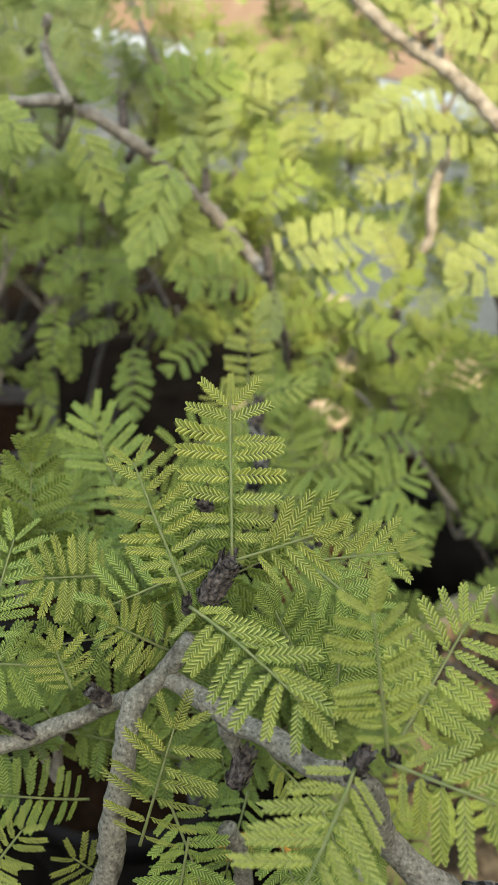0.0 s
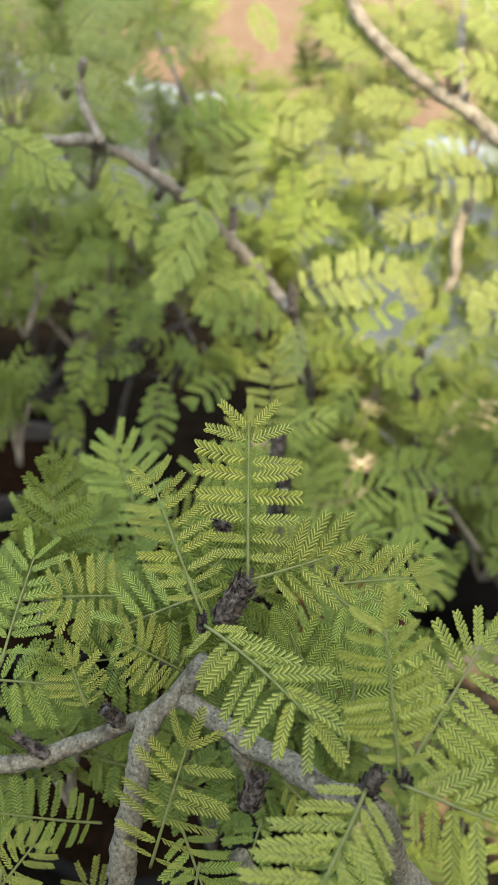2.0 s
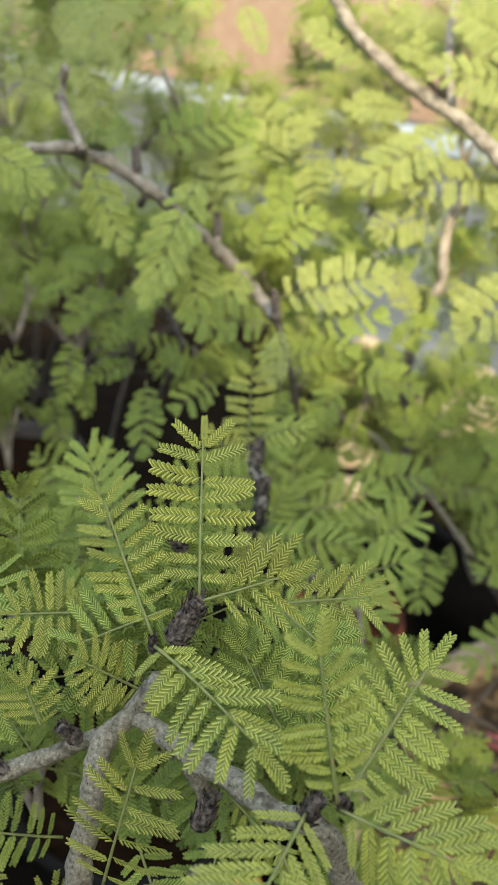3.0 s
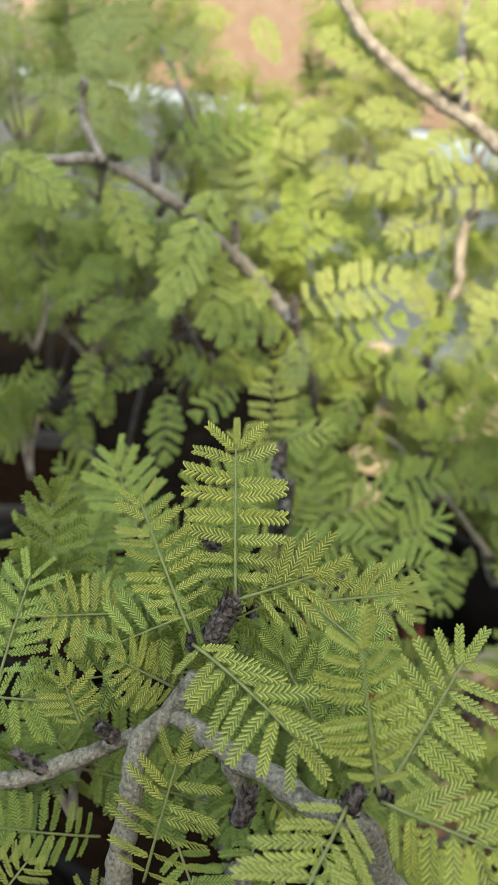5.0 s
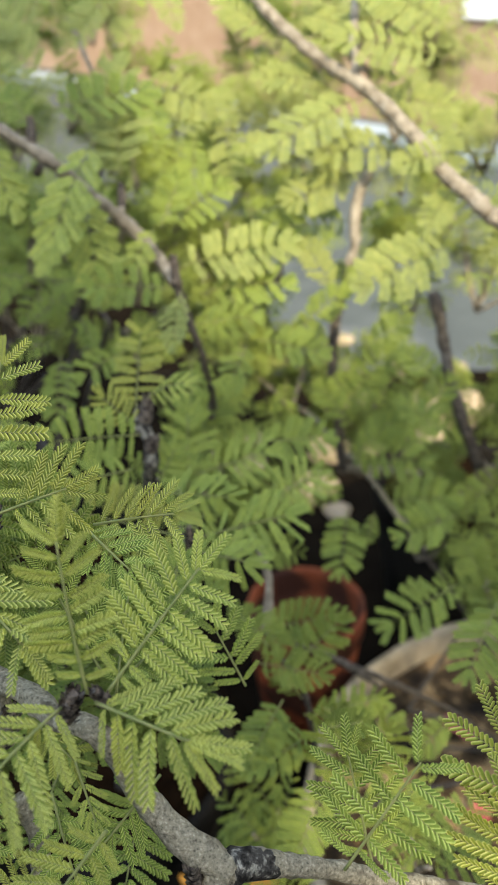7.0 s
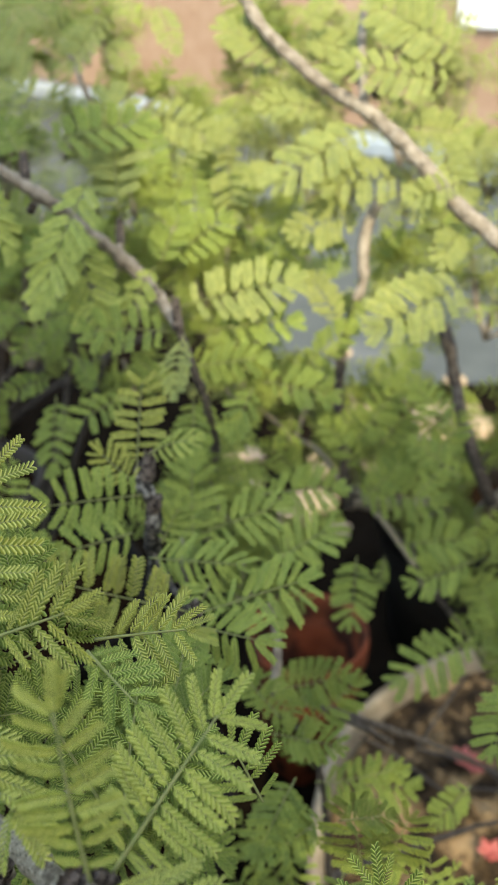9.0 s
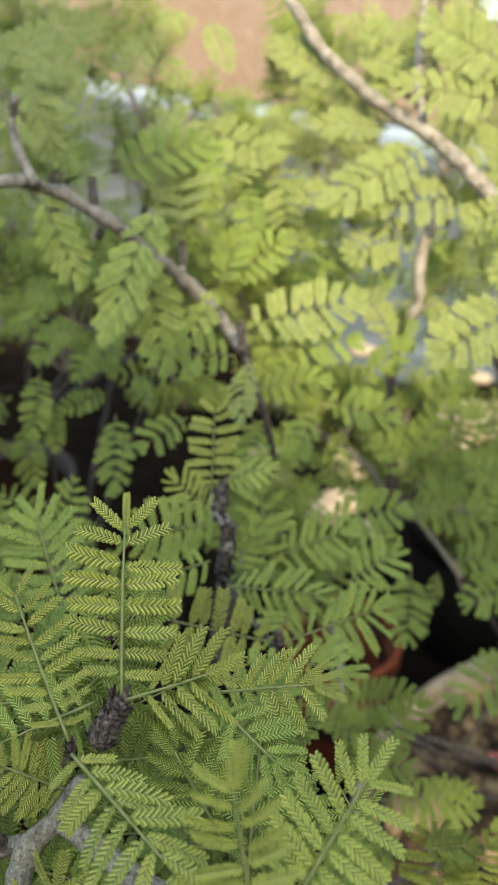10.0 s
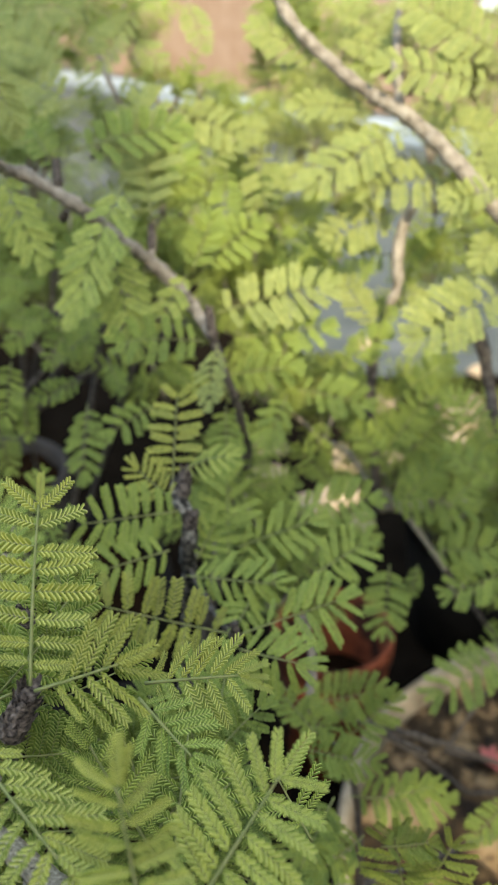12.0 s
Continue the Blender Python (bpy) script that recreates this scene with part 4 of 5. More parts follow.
far_leaf(middle_shrub, (0.0608, 0.5691, 1.0096), (0.049, 0.5446, 0.9913), (-0.02, -0.7, 0.57), "green", pairs=5, lean=40, wide=1.7, plump=0.3)
far_leaf(middle_shrub, (0.0676, 0.5801, 1.009), (0.1122, 0.5678, 1.0037), (0.02, -0.7, 0.67), "green", pairs=6, lean=52, wide=1.2)
far_leaf(middle_shrub, (-0.0274, 0.5535, 1.0125), (-0.0526, 0.5261, 1.0086), (-0.24, -0.7, 0.57), "green", pairs=5, lean=60, wide=1.3)
far_leaf(middle_shrub, (-0.0909, 0.613, 0.982), (-0.0888, 0.5695, 0.949), (-0.11, -0.7, 0.77), "green", pairs=7, lean=56, wide=1.0)
far_leaf(middle_shrub, (-0.0026, 0.5687, 1.0162), (-0.02, 0.5762, 1.0301), (0.13, -0.7, 0.55), "green")
far_leaf(middle_shrub, (0.0172, 0.5808, 0.9957), (0.0182, 0.541, 0.9688), (0.15, -0.7, 0.54), "green")
clump(middle_shrub, (0.004, 0.521, 0.9), 0.024, 10, "green", 306)
clump(middle_shrub, (0.043, 0.577, 0.909), 0.026, 10, "green", 307)
clump(middle_shrub, (0.028, 0.644, 0.907), 0.028, 10, "green", 308)
clump(middle_shrub, (0.006, 0.947, 0.962), 0.049, 12, "green", 355)
clump(middle_shrub, (0.044, 0.806, 0.92), 0.044, 14, "mixed", 356)
clump(middle_shrub, (0.089, 0.829, 0.857), 0.041, 12, "mixed", 357)
clump(middle_shrub, (-0.055, 0.797, 0.915), 0.033, 10, "green", 358)
clump(middle_shrub, (0.006, 0.649, 0.858), 0.039, 12, "green", 359)
clump(middle_shrub, (0.046, 0.576, 0.831), 0.027, 10, "green", 360)
clump(middle_shrub, (0.084, 0.631, 0.822), 0.029, 8, "green", 361)
clump(middle_shrub, (-0.115, 0.51, 0.93), 0.031, 10, "green", 362)
branch(middle_shrub, [(-0.14, 0.76, 0.26, 0.011), (-0.0819, 0.6488, 0.4084, 0.008), (-0.0554, 0.5352, 0.4864, 0.005)], BARK_DARK, "trunk")
branch(middle_shrub, [(-0.14, 0.76, 0.26, 0.0077), (-0.0431, 0.6773, 0.6154, 0.0056), (0.0309, 0.5985, 0.9465, 0.0035)], BARK_DARK, "trunk")

# ---- shade shrub ----
branch(shade_shrub, [(-0.1619, 0.562, 1.1764, 0.0024), (-0.1396, 0.5612, 1.1748, 0.0038), (-0.1209, 0.5597, 1.1763, 0.0043), (-0.1144, 0.591, 1.1632, 0.0043), (-0.0938, 0.5891, 1.1544, 0.0043), (-0.0737, 0.5879, 1.1409, 0.0043), (-0.0501, 0.6023, 1.1142, 0.0043), (-0.0328, 0.6134, 1.0922, 0.0043), (-0.0168, 0.6153, 1.0746, 0.0044), (-0.002, 0.5982, 1.0644, 0.0044), (0.0126, 0.562, 1.0614, 0.0044)], BARK_FAR, knots=0.5)
branch(shade_shrub, [(-0.0821, 0.5888, 1.147, 0.0024), (-0.0828, 0.5935, 1.1547, 0.0026), (-0.0835, 0.5971, 1.1626, 0.002)], BARK_FAR)
branch(shade_shrub, [(-0.0328, 0.614, 1.0932, 0.0024), (-0.0299, 0.6206, 1.1037, 0.0022), (-0.0314, 0.6256, 1.1121, 0.0018)], BARK_FAR)
branch(shade_shrub, [(-0.1247, 0.5951, 1.2185, 0.003), (-0.1305, 0.5993, 1.2046, 0.0031), (-0.1235, 0.5797, 1.1906, 0.0031), (-0.1101, 0.5619, 1.1729, 0.0034)], BARK_FAR)
branch(shade_shrub, [(-0.1662, 0.7579, 0.9958, 0.0018), (-0.1183, 0.7485, 0.995, 0.002), (-0.0954, 0.7565, 0.9868, 0.002), (-0.0756, 0.7387, 0.9558, 0.0024)], BARK_DARK)
branch(shade_shrub, [(-0.1798, 0.7177, 0.9314, 0.0018), (-0.1589, 0.7201, 0.9525, 0.0016), (-0.1361, 0.721, 0.971, 0.0014), (-0.1064, 0.7232, 0.991, 0.0012)], BARK_DARK)
branch(shade_shrub, [(-0.1173, 0.9099, 1.2014, 0.0025), (-0.1072, 0.8994, 1.1833, 0.0026), (-0.0945, 0.8836, 1.1562, 0.0024), (-0.0802, 0.8887, 1.1248, 0.0024)], BARK_FAR)
spur(shade_shrub, (-0.082, 0.5886, 1.1524), (-0.0836, 0.597, 1.1662), 0.0034)
spur(shade_shrub, (-0.0308, 0.6175, 1.0988), (-0.0313, 0.6266, 1.1138), 0.0034)
spur(shade_shrub, (-0.0813, 0.5834, 1.1322), (-0.0768, 0.5804, 1.1385), 0.0030)
far_leaf(shade_shrub, (-0.0301, 0.6164, 1.123), (-0.0365, 0.6801, 1.1817), (0.06, -0.7, 0.54), "lighter", wide=1.05)
far_leaf(shade_shrub, (-0.0361, 0.5783, 1.1581), (-0.0688, 0.5416, 1.092), (-0.25, -0.7, 0.76), "palest", pairs=10, lean=46, plump=0.34, wide=0.95)
far_leaf(shade_shrub, (-0.1096, 0.5672, 1.1683), (-0.0906, 0.5506, 1.1207), (-0.15, -0.7, 0.56), "palest", pairs=8, lean=44, plump=0.34, wide=1.1)
far_leaf(shade_shrub, (-0.0768, 0.6199, 1.1666), (-0.0161, 0.662, 1.1705), (0.24, -0.7, 0.76), "green", pairs=7, lean=62, wide=0.95)
far_leaf(shade_shrub, (-0.0305, 0.6287, 1.1171), (-0.0375, 0.6631, 1.1549), (-0.11, -0.7, 0.79), "lighter", wide=1.1)
far_leaf(shade_shrub, (-0.0537, 0.5862, 1.124), (-0.0389, 0.5545, 1.0617), (0.02, -0.7, 0.7), "palest", pairs=9, lean=44, plump=0.34, wide=1.0)
far_leaf(shade_shrub, (-0.1669, 0.5168, 1.192), (-0.1306, 0.5162, 1.1665), (0, -0.7, 0.7), "palest", pairs=7, lean=52, plump=0.34, wide=1.2)
far_leaf(shade_shrub, (-0.1489, 0.5399, 1.1752), (-0.1409, 0.5247, 1.1482), (0, -0.7, 0.7), "palest", pairs=6, lean=44, plump=0.34, wide=1.3)
far_leaf(shade_shrub, (-0.1209, 0.5736, 1.2066), (-0.153, 0.5776, 1.2158), (0, -0.7, 0.7), "lighter", pairs=7, lean=60, wide=1.2)
far_leaf(shade_shrub, (-0.1094, 0.5785, 1.2256), (-0.0991, 0.5755, 1.1929), (0, -0.7, 0.7), "lighter", pairs=7, lean=50, wide=1.2)
far_leaf(shade_shrub, (-0.1299, 0.5957, 1.2333), (-0.1112, 0.6215, 1.2507), (0, -0.7, 0.7), "lighter", pairs=7, lean=60, wide=1.3)
far_leaf(shade_shrub, (-0.0053, 0.5984, 1.0889), (-0.0246, 0.5742, 1.0627), (-0.15, -0.7, 0.78), "palest", pairs=7, lean=44, plump=0.4, wide=1.3)
far_leaf(shade_shrub, (-0.0059, 0.6304, 1.0791), (0.0086, 0.6499, 1.1096), (0.1, -0.7, 0.79), "green", wide=1.2)
far_leaf(shade_shrub, (-0.0008, 0.6423, 1.0789), (0.0379, 0.6685, 1.0989), (0.2, -0.7, 0.59), "green", wide=1.1)
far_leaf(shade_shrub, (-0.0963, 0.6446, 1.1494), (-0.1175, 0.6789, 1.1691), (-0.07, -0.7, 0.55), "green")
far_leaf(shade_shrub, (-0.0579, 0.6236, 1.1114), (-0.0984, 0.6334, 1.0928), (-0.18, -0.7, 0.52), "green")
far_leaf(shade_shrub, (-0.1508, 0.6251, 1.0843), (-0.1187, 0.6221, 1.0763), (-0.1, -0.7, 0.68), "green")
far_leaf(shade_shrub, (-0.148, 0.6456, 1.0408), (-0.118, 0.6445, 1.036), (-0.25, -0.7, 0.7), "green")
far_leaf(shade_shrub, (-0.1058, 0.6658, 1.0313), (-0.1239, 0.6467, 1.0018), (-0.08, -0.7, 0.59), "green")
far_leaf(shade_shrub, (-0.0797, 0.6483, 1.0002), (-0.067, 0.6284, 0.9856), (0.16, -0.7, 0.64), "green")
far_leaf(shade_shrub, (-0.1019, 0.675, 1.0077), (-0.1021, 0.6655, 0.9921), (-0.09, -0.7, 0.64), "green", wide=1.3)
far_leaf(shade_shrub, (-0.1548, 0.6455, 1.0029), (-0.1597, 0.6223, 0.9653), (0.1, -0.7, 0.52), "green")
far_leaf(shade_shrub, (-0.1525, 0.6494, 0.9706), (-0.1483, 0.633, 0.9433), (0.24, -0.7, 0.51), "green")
far_leaf(shade_shrub, (-0.0163, 0.7221, 1.1149), (-0.0273, 0.7656, 1.1487), (0.12, -0.7, 0.75), "green")
far_leaf(shade_shrub, (-0.0004, 0.7499, 1.1205), (0.0356, 0.7911, 1.1461), (-0.24, -0.7, 0.74), "lighter")
far_leaf(shade_shrub, (0.0133, 0.7504, 1.1201), (0.0135, 0.7192, 1.0881), (-0.07, -0.7, 0.67), "green")
far_leaf(shade_shrub, (0.0401, 0.7815, 1.13), (0.0444, 0.7425, 1.0849), (-0.25, -0.7, 0.51), "lighter")
far_leaf(shade_shrub, (-0.1134, 0.7743, 1.1712), (-0.1696, 0.8081, 1.1934), (-0.16, -0.7, 0.79), "lighter", wide=1.3)
far_leaf(shade_shrub, (-0.1228, 0.8098, 1.1918), (-0.1709, 0.8446, 1.215), (-0.15, -0.7, 0.73), "lighter", wide=1.4)
far_leaf(shade_shrub, (-0.1707, 0.8547, 1.2315), (-0.1277, 0.8798, 1.23), (0.21, -0.7, 0.78), "lighter", wide=1.3)
far_leaf(shade_shrub, (-0.065, 0.8585, 1.2277), (-0.0943, 0.8349, 1.1918), (-0.08, -0.7, 0.61), "lighter", wide=1.2)
far_leaf(shade_shrub, (-0.0688, 0.8678, 1.2047), (-0.0477, 0.8474, 1.1886), (0.01, -0.7, 0.73), "lighter", wide=1.4)
far_leaf(shade_shrub, (-0.1292, 0.7202, 1.1609), (-0.1624, 0.7362, 1.1711), (-0.2, -0.7, 0.72), "lighter")
far_leaf(shade_shrub, (-0.0239, 0.8875, 1.2327), (-0.0086, 0.8565, 1.1997), (0.15, -0.7, 0.76), "lighter")
far_leaf(shade_shrub, (-0.1675, 0.7937, 1.2081), (-0.1403, 0.7899, 1.1994), (-0.23, -0.7, 0.78), "lighter")
far_leaf(shade_shrub, (-0.0316, 0.7749, 1.1644), (0.0227, 0.765, 1.143), (-0.2, -0.7, 0.6), "lighter")
far_leaf(shade_shrub, (-0.1748, 0.7834, 1.1537), (-0.1376, 0.775, 1.1364), (0.06, -0.7, 0.78), "lighter")
far_leaf(shade_shrub, (-0.1102, 0.6776, 0.9673), (-0.1425, 0.6607, 0.9623), (-0.08, -0.7, 0.78), "green", wide=1.1)
far_leaf(shade_shrub, (-0.1388, 0.7041, 0.9753), (-0.1073, 0.7167, 0.9925), (-0.09, -0.7, 0.55), "green", wide=1.2)
far_leaf(shade_shrub, (-0.143, 0.7291, 1.0165), (-0.1722, 0.7103, 0.9889), (-0.05, -0.7, 0.57), "green", wide=1.2)
far_leaf(shade_shrub, (-0.1943, 0.694, 0.9263), (-0.1817, 0.663, 0.8934), (0.05, -0.7, 0.75), "green", wide=1.1)
far_leaf(shade_shrub, (-0.134, 0.7403, 0.9955), (-0.0994, 0.7442, 0.9983), (-0.02, -0.7, 0.63), "green", wide=1.1)
clump(shade_shrub, (-0.271, 0.944, 1.151), 0.053, 22, "mixed", 311)
clump(shade_shrub, (-0.251, 1.091, 1.2), 0.059, 22, "mixed", 312, joined=True)
clump(shade_shrub, (-0.299, 0.847, 1.089), 0.050, 20, "green", 313)
clump(shade_shrub, (-0.33, 1.032, 1.207), 0.056, 18, "mixed", 314, joined=True)
clump(shade_shrub, (-0.238, 0.738, 0.998), 0.042, 16, "green", 315)
clump(shade_shrub, (-0.231, 0.636, 0.925), 0.039, 16, "green", 316)
clump(shade_shrub, (-0.142, 1.151, 1.192), 0.041, 10, "mixed", 317, joined=True)
clump(shade_shrub, (-0.091, 0.92, 1.119), 0.028, 14, "mixed", 319)
clump(shade_shrub, (-0.035, 1.045, 1.127), 0.037, 17, "mixed", 320, joined=True)
clump(shade_shrub, (0.011, 0.963, 1.084), 0.029, 14, "mixed", 321)
clump(shade_shrub, (-0.053, 0.892, 1.07), 0.028, 14, "green", 322)
clump(shade_shrub, (-0.076, 0.862, 1.024), 0.033, 17, "green", 323)
clump(shade_shrub, (-0.135, 0.814, 1.047), 0.031, 17, "green", 324)
clump(shade_shrub, (0.005, 1.089, 1.1), 0.033, 14, "green", 325, joined=True)
clump(shade_shrub, (-0.186, 0.853, 1.018), 0.061, 14, "green", 343)
clump(shade_shrub, (-0.12, 0.882, 0.964), 0.05, 10, "green", 344)
clump(shade_shrub, (-0.049, 0.964, 0.996), 0.056, 24, "green", 345, joined=True)
clump(shade_shrub, (-0.191, 0.904, 1.103), 0.050, 24, "mixed", 346)
clump(shade_shrub, (-0.115, 1.034, 1.059), 0.038, 14, "mixed", 347, joined=True)
clump(shade_shrub, (-0.222, 1.003, 1.173), 0.047, 24, "mixed", 348, joined=True)
clump(shade_shrub, (-0.234, 0.816, 1.059), 0.057, 24, "green", 349)
clump(shade_shrub, (-0.227, 1.139, 1.202), 0.059, 24, "mixed", 350, joined=True)
clump(shade_shrub, (-0.113, 1.188, 1.175), 0.041, 17, "mixed", 351, joined=True)
clump(shade_shrub, (-0.054, 1.07, 1.074), 0.039, 17, "mixed", 353, joined=True)
clump(shade_shrub, (0.011, 1.046, 1.027), 0.033, 14, "mixed", 354, joined=True)
clump(shade_shrub, (-0.124, 0.921, 1.125), 0.033, 12, "mixed", 368)
clump(shade_shrub, (-0.066, 1.05, 1.138), 0.031, 10, "mixed", 369, joined=True)
clump(shade_shrub, (-0.163, 1.021, 1.195), 0.035, 10, "mixed", 372, joined=True)
clump(shade_shrub, (-0.272, 1.236, 1.21), 0.05, 16, "mixed", 450, joined=True)
clump(shade_shrub, (-0.191, 1.305, 1.208), 0.045, 14, "mixed", 451, joined=True)
clump(shade_shrub, (-0.296, 1.174, 1.179), 0.04, 14, "mixed", 452, joined=True)
branch(shade_shrub, [(-0.36, 1.15, 0.26, 0.0031), (-0.212, 0.9549, 0.6196, 0.0029), (-0.0756, 0.7387, 0.9558, 0.0024)], BARK_DARK, "trunk")
branch(shade_shrub, [(-0.36, 1.15, 0.26, 0.0023), (-0.2589, 0.9455, 0.6086, 0.0022), (-0.1798, 0.7177, 0.9314, 0.0018)], BARK_DARK, "trunk")
branch(shade_shrub, [(-0.36, 1.15, 0.26, 0.0039), (-0.2141, 1.0224, 0.6956, 0.0036), (-0.0802, 0.8887, 1.1248, 0.003)], BARK_DARK, "trunk")

# ---- sunny shrub ----
branch(sunny_shrub, [(0.0479, 0.787, 1.2535, 0.0043), (0.0647, 0.7664, 1.2288, 0.0046), (0.0855, 0.7484, 1.2079, 0.0049), (0.1039, 0.7338, 1.1928, 0.0049), (0.1263, 0.7195, 1.1779, 0.0051), (0.1442, 0.7084, 1.1686, 0.0054), (0.1659, 0.6943, 1.1541, 0.0054), (0.1921, 0.6692, 1.1306, 0.0057), (0.2095, 0.6473, 1.1134, 0.0057), (0.238, 0.6222, 1.0898, 0.0062)], BARK_FAR, knots=0.5)
branch(sunny_shrub, [(0.1442, 0.7095, 1.1703, 0.004), (0.1455, 0.7245, 1.1813, 0.0038), (0.1458, 0.7484, 1.2001, 0.0036), (0.1482, 0.7728, 1.2206, 0.0032), (0.1542, 0.8023, 1.249, 0.0022)], BARK_FAR)
branch(sunny_shrub, [(0.1617, 0.7039, 1.1066, 0.0036), (0.1507, 0.6923, 1.0887, 0.0042), (0.1466, 0.6832, 1.0742, 0.004), (0.1465, 0.6746, 1.0504, 0.004), (0.1404, 0.67, 1.0339, 0.0038)], BARK_FAR, knots=0.5)
# Two lower stems: the dark bark puts their shadow into the colour.
branch(sunny_shrub, [(0.1484, 0.7384, 1.0106, 0.004), (0.1405, 0.7389, 0.9737, 0.0044), (0.1343, 0.7332, 0.9266, 0.0044), (0.1383, 0.732, 0.886, 0.0046), (0.1476, 0.7351, 0.7942, 0.005)], BARK_DARK, knots=0.5)
branch(sunny_shrub, [(0.2247, 0.7328, 0.9849, 0.005), (0.2362, 0.7217, 0.9366, 0.005), (0.2432, 0.7014, 0.9026, 0.005), (0.2777, 0.6992, 0.8188, 0.006)], BARK_DARK, knots=0.5)
far_leaf(sunny_shrub, (0.151, 0.7106, 1.157), (0.0834, 0.6673, 1.131), (-0.22, -0.7, 0.77), "lighter", pairs=8, lean=58, droop=10, wide=1.0)
far_leaf(sunny_shrub, (0.1814, 0.7013, 1.1195), (0.1205, 0.6756, 1.1218), (-0.23, -0.7, 0.65), "lighter", pairs=7, lean=66, wide=1.1)
far_leaf(sunny_shrub, (0.1819, 0.681, 1.1248), (0.1797, 0.6561, 1.1035), (0.17, -0.7, 0.54), "lighter", wide=1.3)
far_leaf(sunny_shrub, (0.2075, 0.5931, 1.0744), (0.1477, 0.5577, 1.0607), (0.12, -0.7, 0.78), "lighter", pairs=7, lean=62, plump=0.4, wide=1.15)
far_leaf(sunny_shrub, (0.213, 0.7078, 1.1848), (0.1367, 0.7124, 1.1996), (0.07, -0.7, 0.74), "lighter", pairs=8, lean=66, droop=10, wide=0.9, plump=0.34)
far_leaf(sunny_shrub, (0.2173, 0.7185, 1.2019), (0.1588, 0.7464, 1.234), (-0.2, -0.7, 0.63), "lighter", wide=1.1)
far_leaf(sunny_shrub, (0.1238, 0.7372, 1.1647), (0.0724, 0.7365, 1.1684), (-0.18, -0.7, 0.75), "lighter")
far_leaf(sunny_shrub, (0.0899, 0.7528, 1.1934), (0.0428, 0.7777, 1.2196), (-0.1, -0.7, 0.64), "lighter", wide=1.1)
far_leaf(sunny_shrub, (0.1032, 0.7712, 1.2222), (0.1205, 0.7807, 1.2362), (0.25, -0.7, 0.76), "lighter", wide=1.3)
far_leaf(sunny_shrub, (0.0998, 0.7886, 1.2126), (0.1438, 0.7832, 1.1997), (0.24, -0.7, 0.64), "lighter", wide=1.2)
far_leaf(sunny_shrub, (0.1034, 0.7641, 1.1914), (0.1241, 0.7473, 1.1812), (-0.01, -0.7, 0.72), "lighter")
far_leaf(sunny_shrub, (0.1444, 0.6988, 1.0999), (0.0965, 0.6761, 1.0865), (-0.01, -0.7, 0.59), "lighter", wide=1.2)
far_leaf(sunny_shrub, (0.0853, 0.7304, 1.1188), (0.0589, 0.717, 1.1186), (-0.05, -0.7, 0.54), "lighter", wide=1.4)
far_leaf(sunny_shrub, (0.1487, 0.7012, 1.1034), (0.1271, 0.6915, 1.0895), (-0.06, -0.7, 0.8), "lighter")
far_leaf(sunny_shrub, (0.1583, 0.7463, 1.1763), (0.1837, 0.7316, 1.1497), (0.23, -0.7, 0.69), "lighter")
far_leaf(sunny_shrub, (0.1741, 0.7544, 1.1496), (0.227, 0.7517, 1.1401), (-0, -0.7, 0.6), "lighter", wide=1.2)
far_leaf(sunny_shrub, (0.2029, 0.7175, 1.144), (0.2169, 0.6859, 1.1102), (-0.21, -0.7, 0.58), "lighter", wide=1.3)
far_leaf(sunny_shrub, (0.2113, 0.6497, 1.1284), (0.1761, 0.6424, 1.1196), (0.14, -0.7, 0.76), "lighter", wide=1.1)
far_leaf(sunny_shrub, (0.2159, 0.6554, 1.0987), (0.1973, 0.6304, 1.0788), (-0.07, -0.7, 0.74), "lighter", wide=1.2)
far_leaf(sunny_shrub, (0.1384, 0.7069, 1.1521), (0.1219, 0.7085, 1.1563), (0.14, -0.7, 0.71), "lighter", wide=1.4)
far_leaf(sunny_shrub, (0.1558, 0.7773, 1.2081), (0.175, 0.7959, 1.2174), (0.08, -0.7, 0.73), "lighter", wide=1.4)
far_leaf(sunny_shrub, (0.1436, 0.774, 1.1846), (0.1136, 0.7907, 1.1956), (-0.07, -0.7, 0.71), "green")
far_leaf(sunny_shrub, (0.1466, 0.739, 1.0503), (0.0854, 0.7223, 1.048), (-0.11, -0.7, 0.65), "green", wide=1.2)
far_leaf(sunny_shrub, (0.1536, 0.7536, 1.0351), (0.1827, 0.7672, 1.0546), (0.13, -0.7, 0.71), "green")
far_leaf(sunny_shrub, (0.1577, 0.7082, 1.0372), (0.1756, 0.6946, 1.0133), (-0.1, -0.7, 0.78), "lighter")
far_leaf(sunny_shrub, (0.1462, 0.7219, 1.0223), (0.1355, 0.6977, 1.0028), (0.07, -0.7, 0.67), "green", wide=1.4)
far_leaf(sunny_shrub, (0.0468, 0.8209, 1.0402), (0.0779, 0.8193, 1.0346), (-0.24, -0.7, 0.66), "green", wide=1.4)
far_leaf(sunny_shrub, (0.041, 0.7936, 0.996), (0.0673, 0.8081, 1.0173), (-0.12, -0.7, 0.7), "green", wide=1.2)
far_leaf(sunny_shrub, (0.1017, 0.6572, 0.9848), (0.1348, 0.6639, 1.0129), (0.05, -0.7, 0.7), "green", wide=1.1)
far_leaf(sunny_shrub, (0.1297, 0.675, 1.0106), (0.1074, 0.6917, 1.0438), (0.05, -0.7, 0.7), "lighter", wide=1.1)
clump(sunny_shrub, (0.304, 0.71, 0.93), 0.054, 26, "green", 300)
clump(sunny_shrub, (0.328, 0.66, 0.846), 0.054, 26, "green", 301)
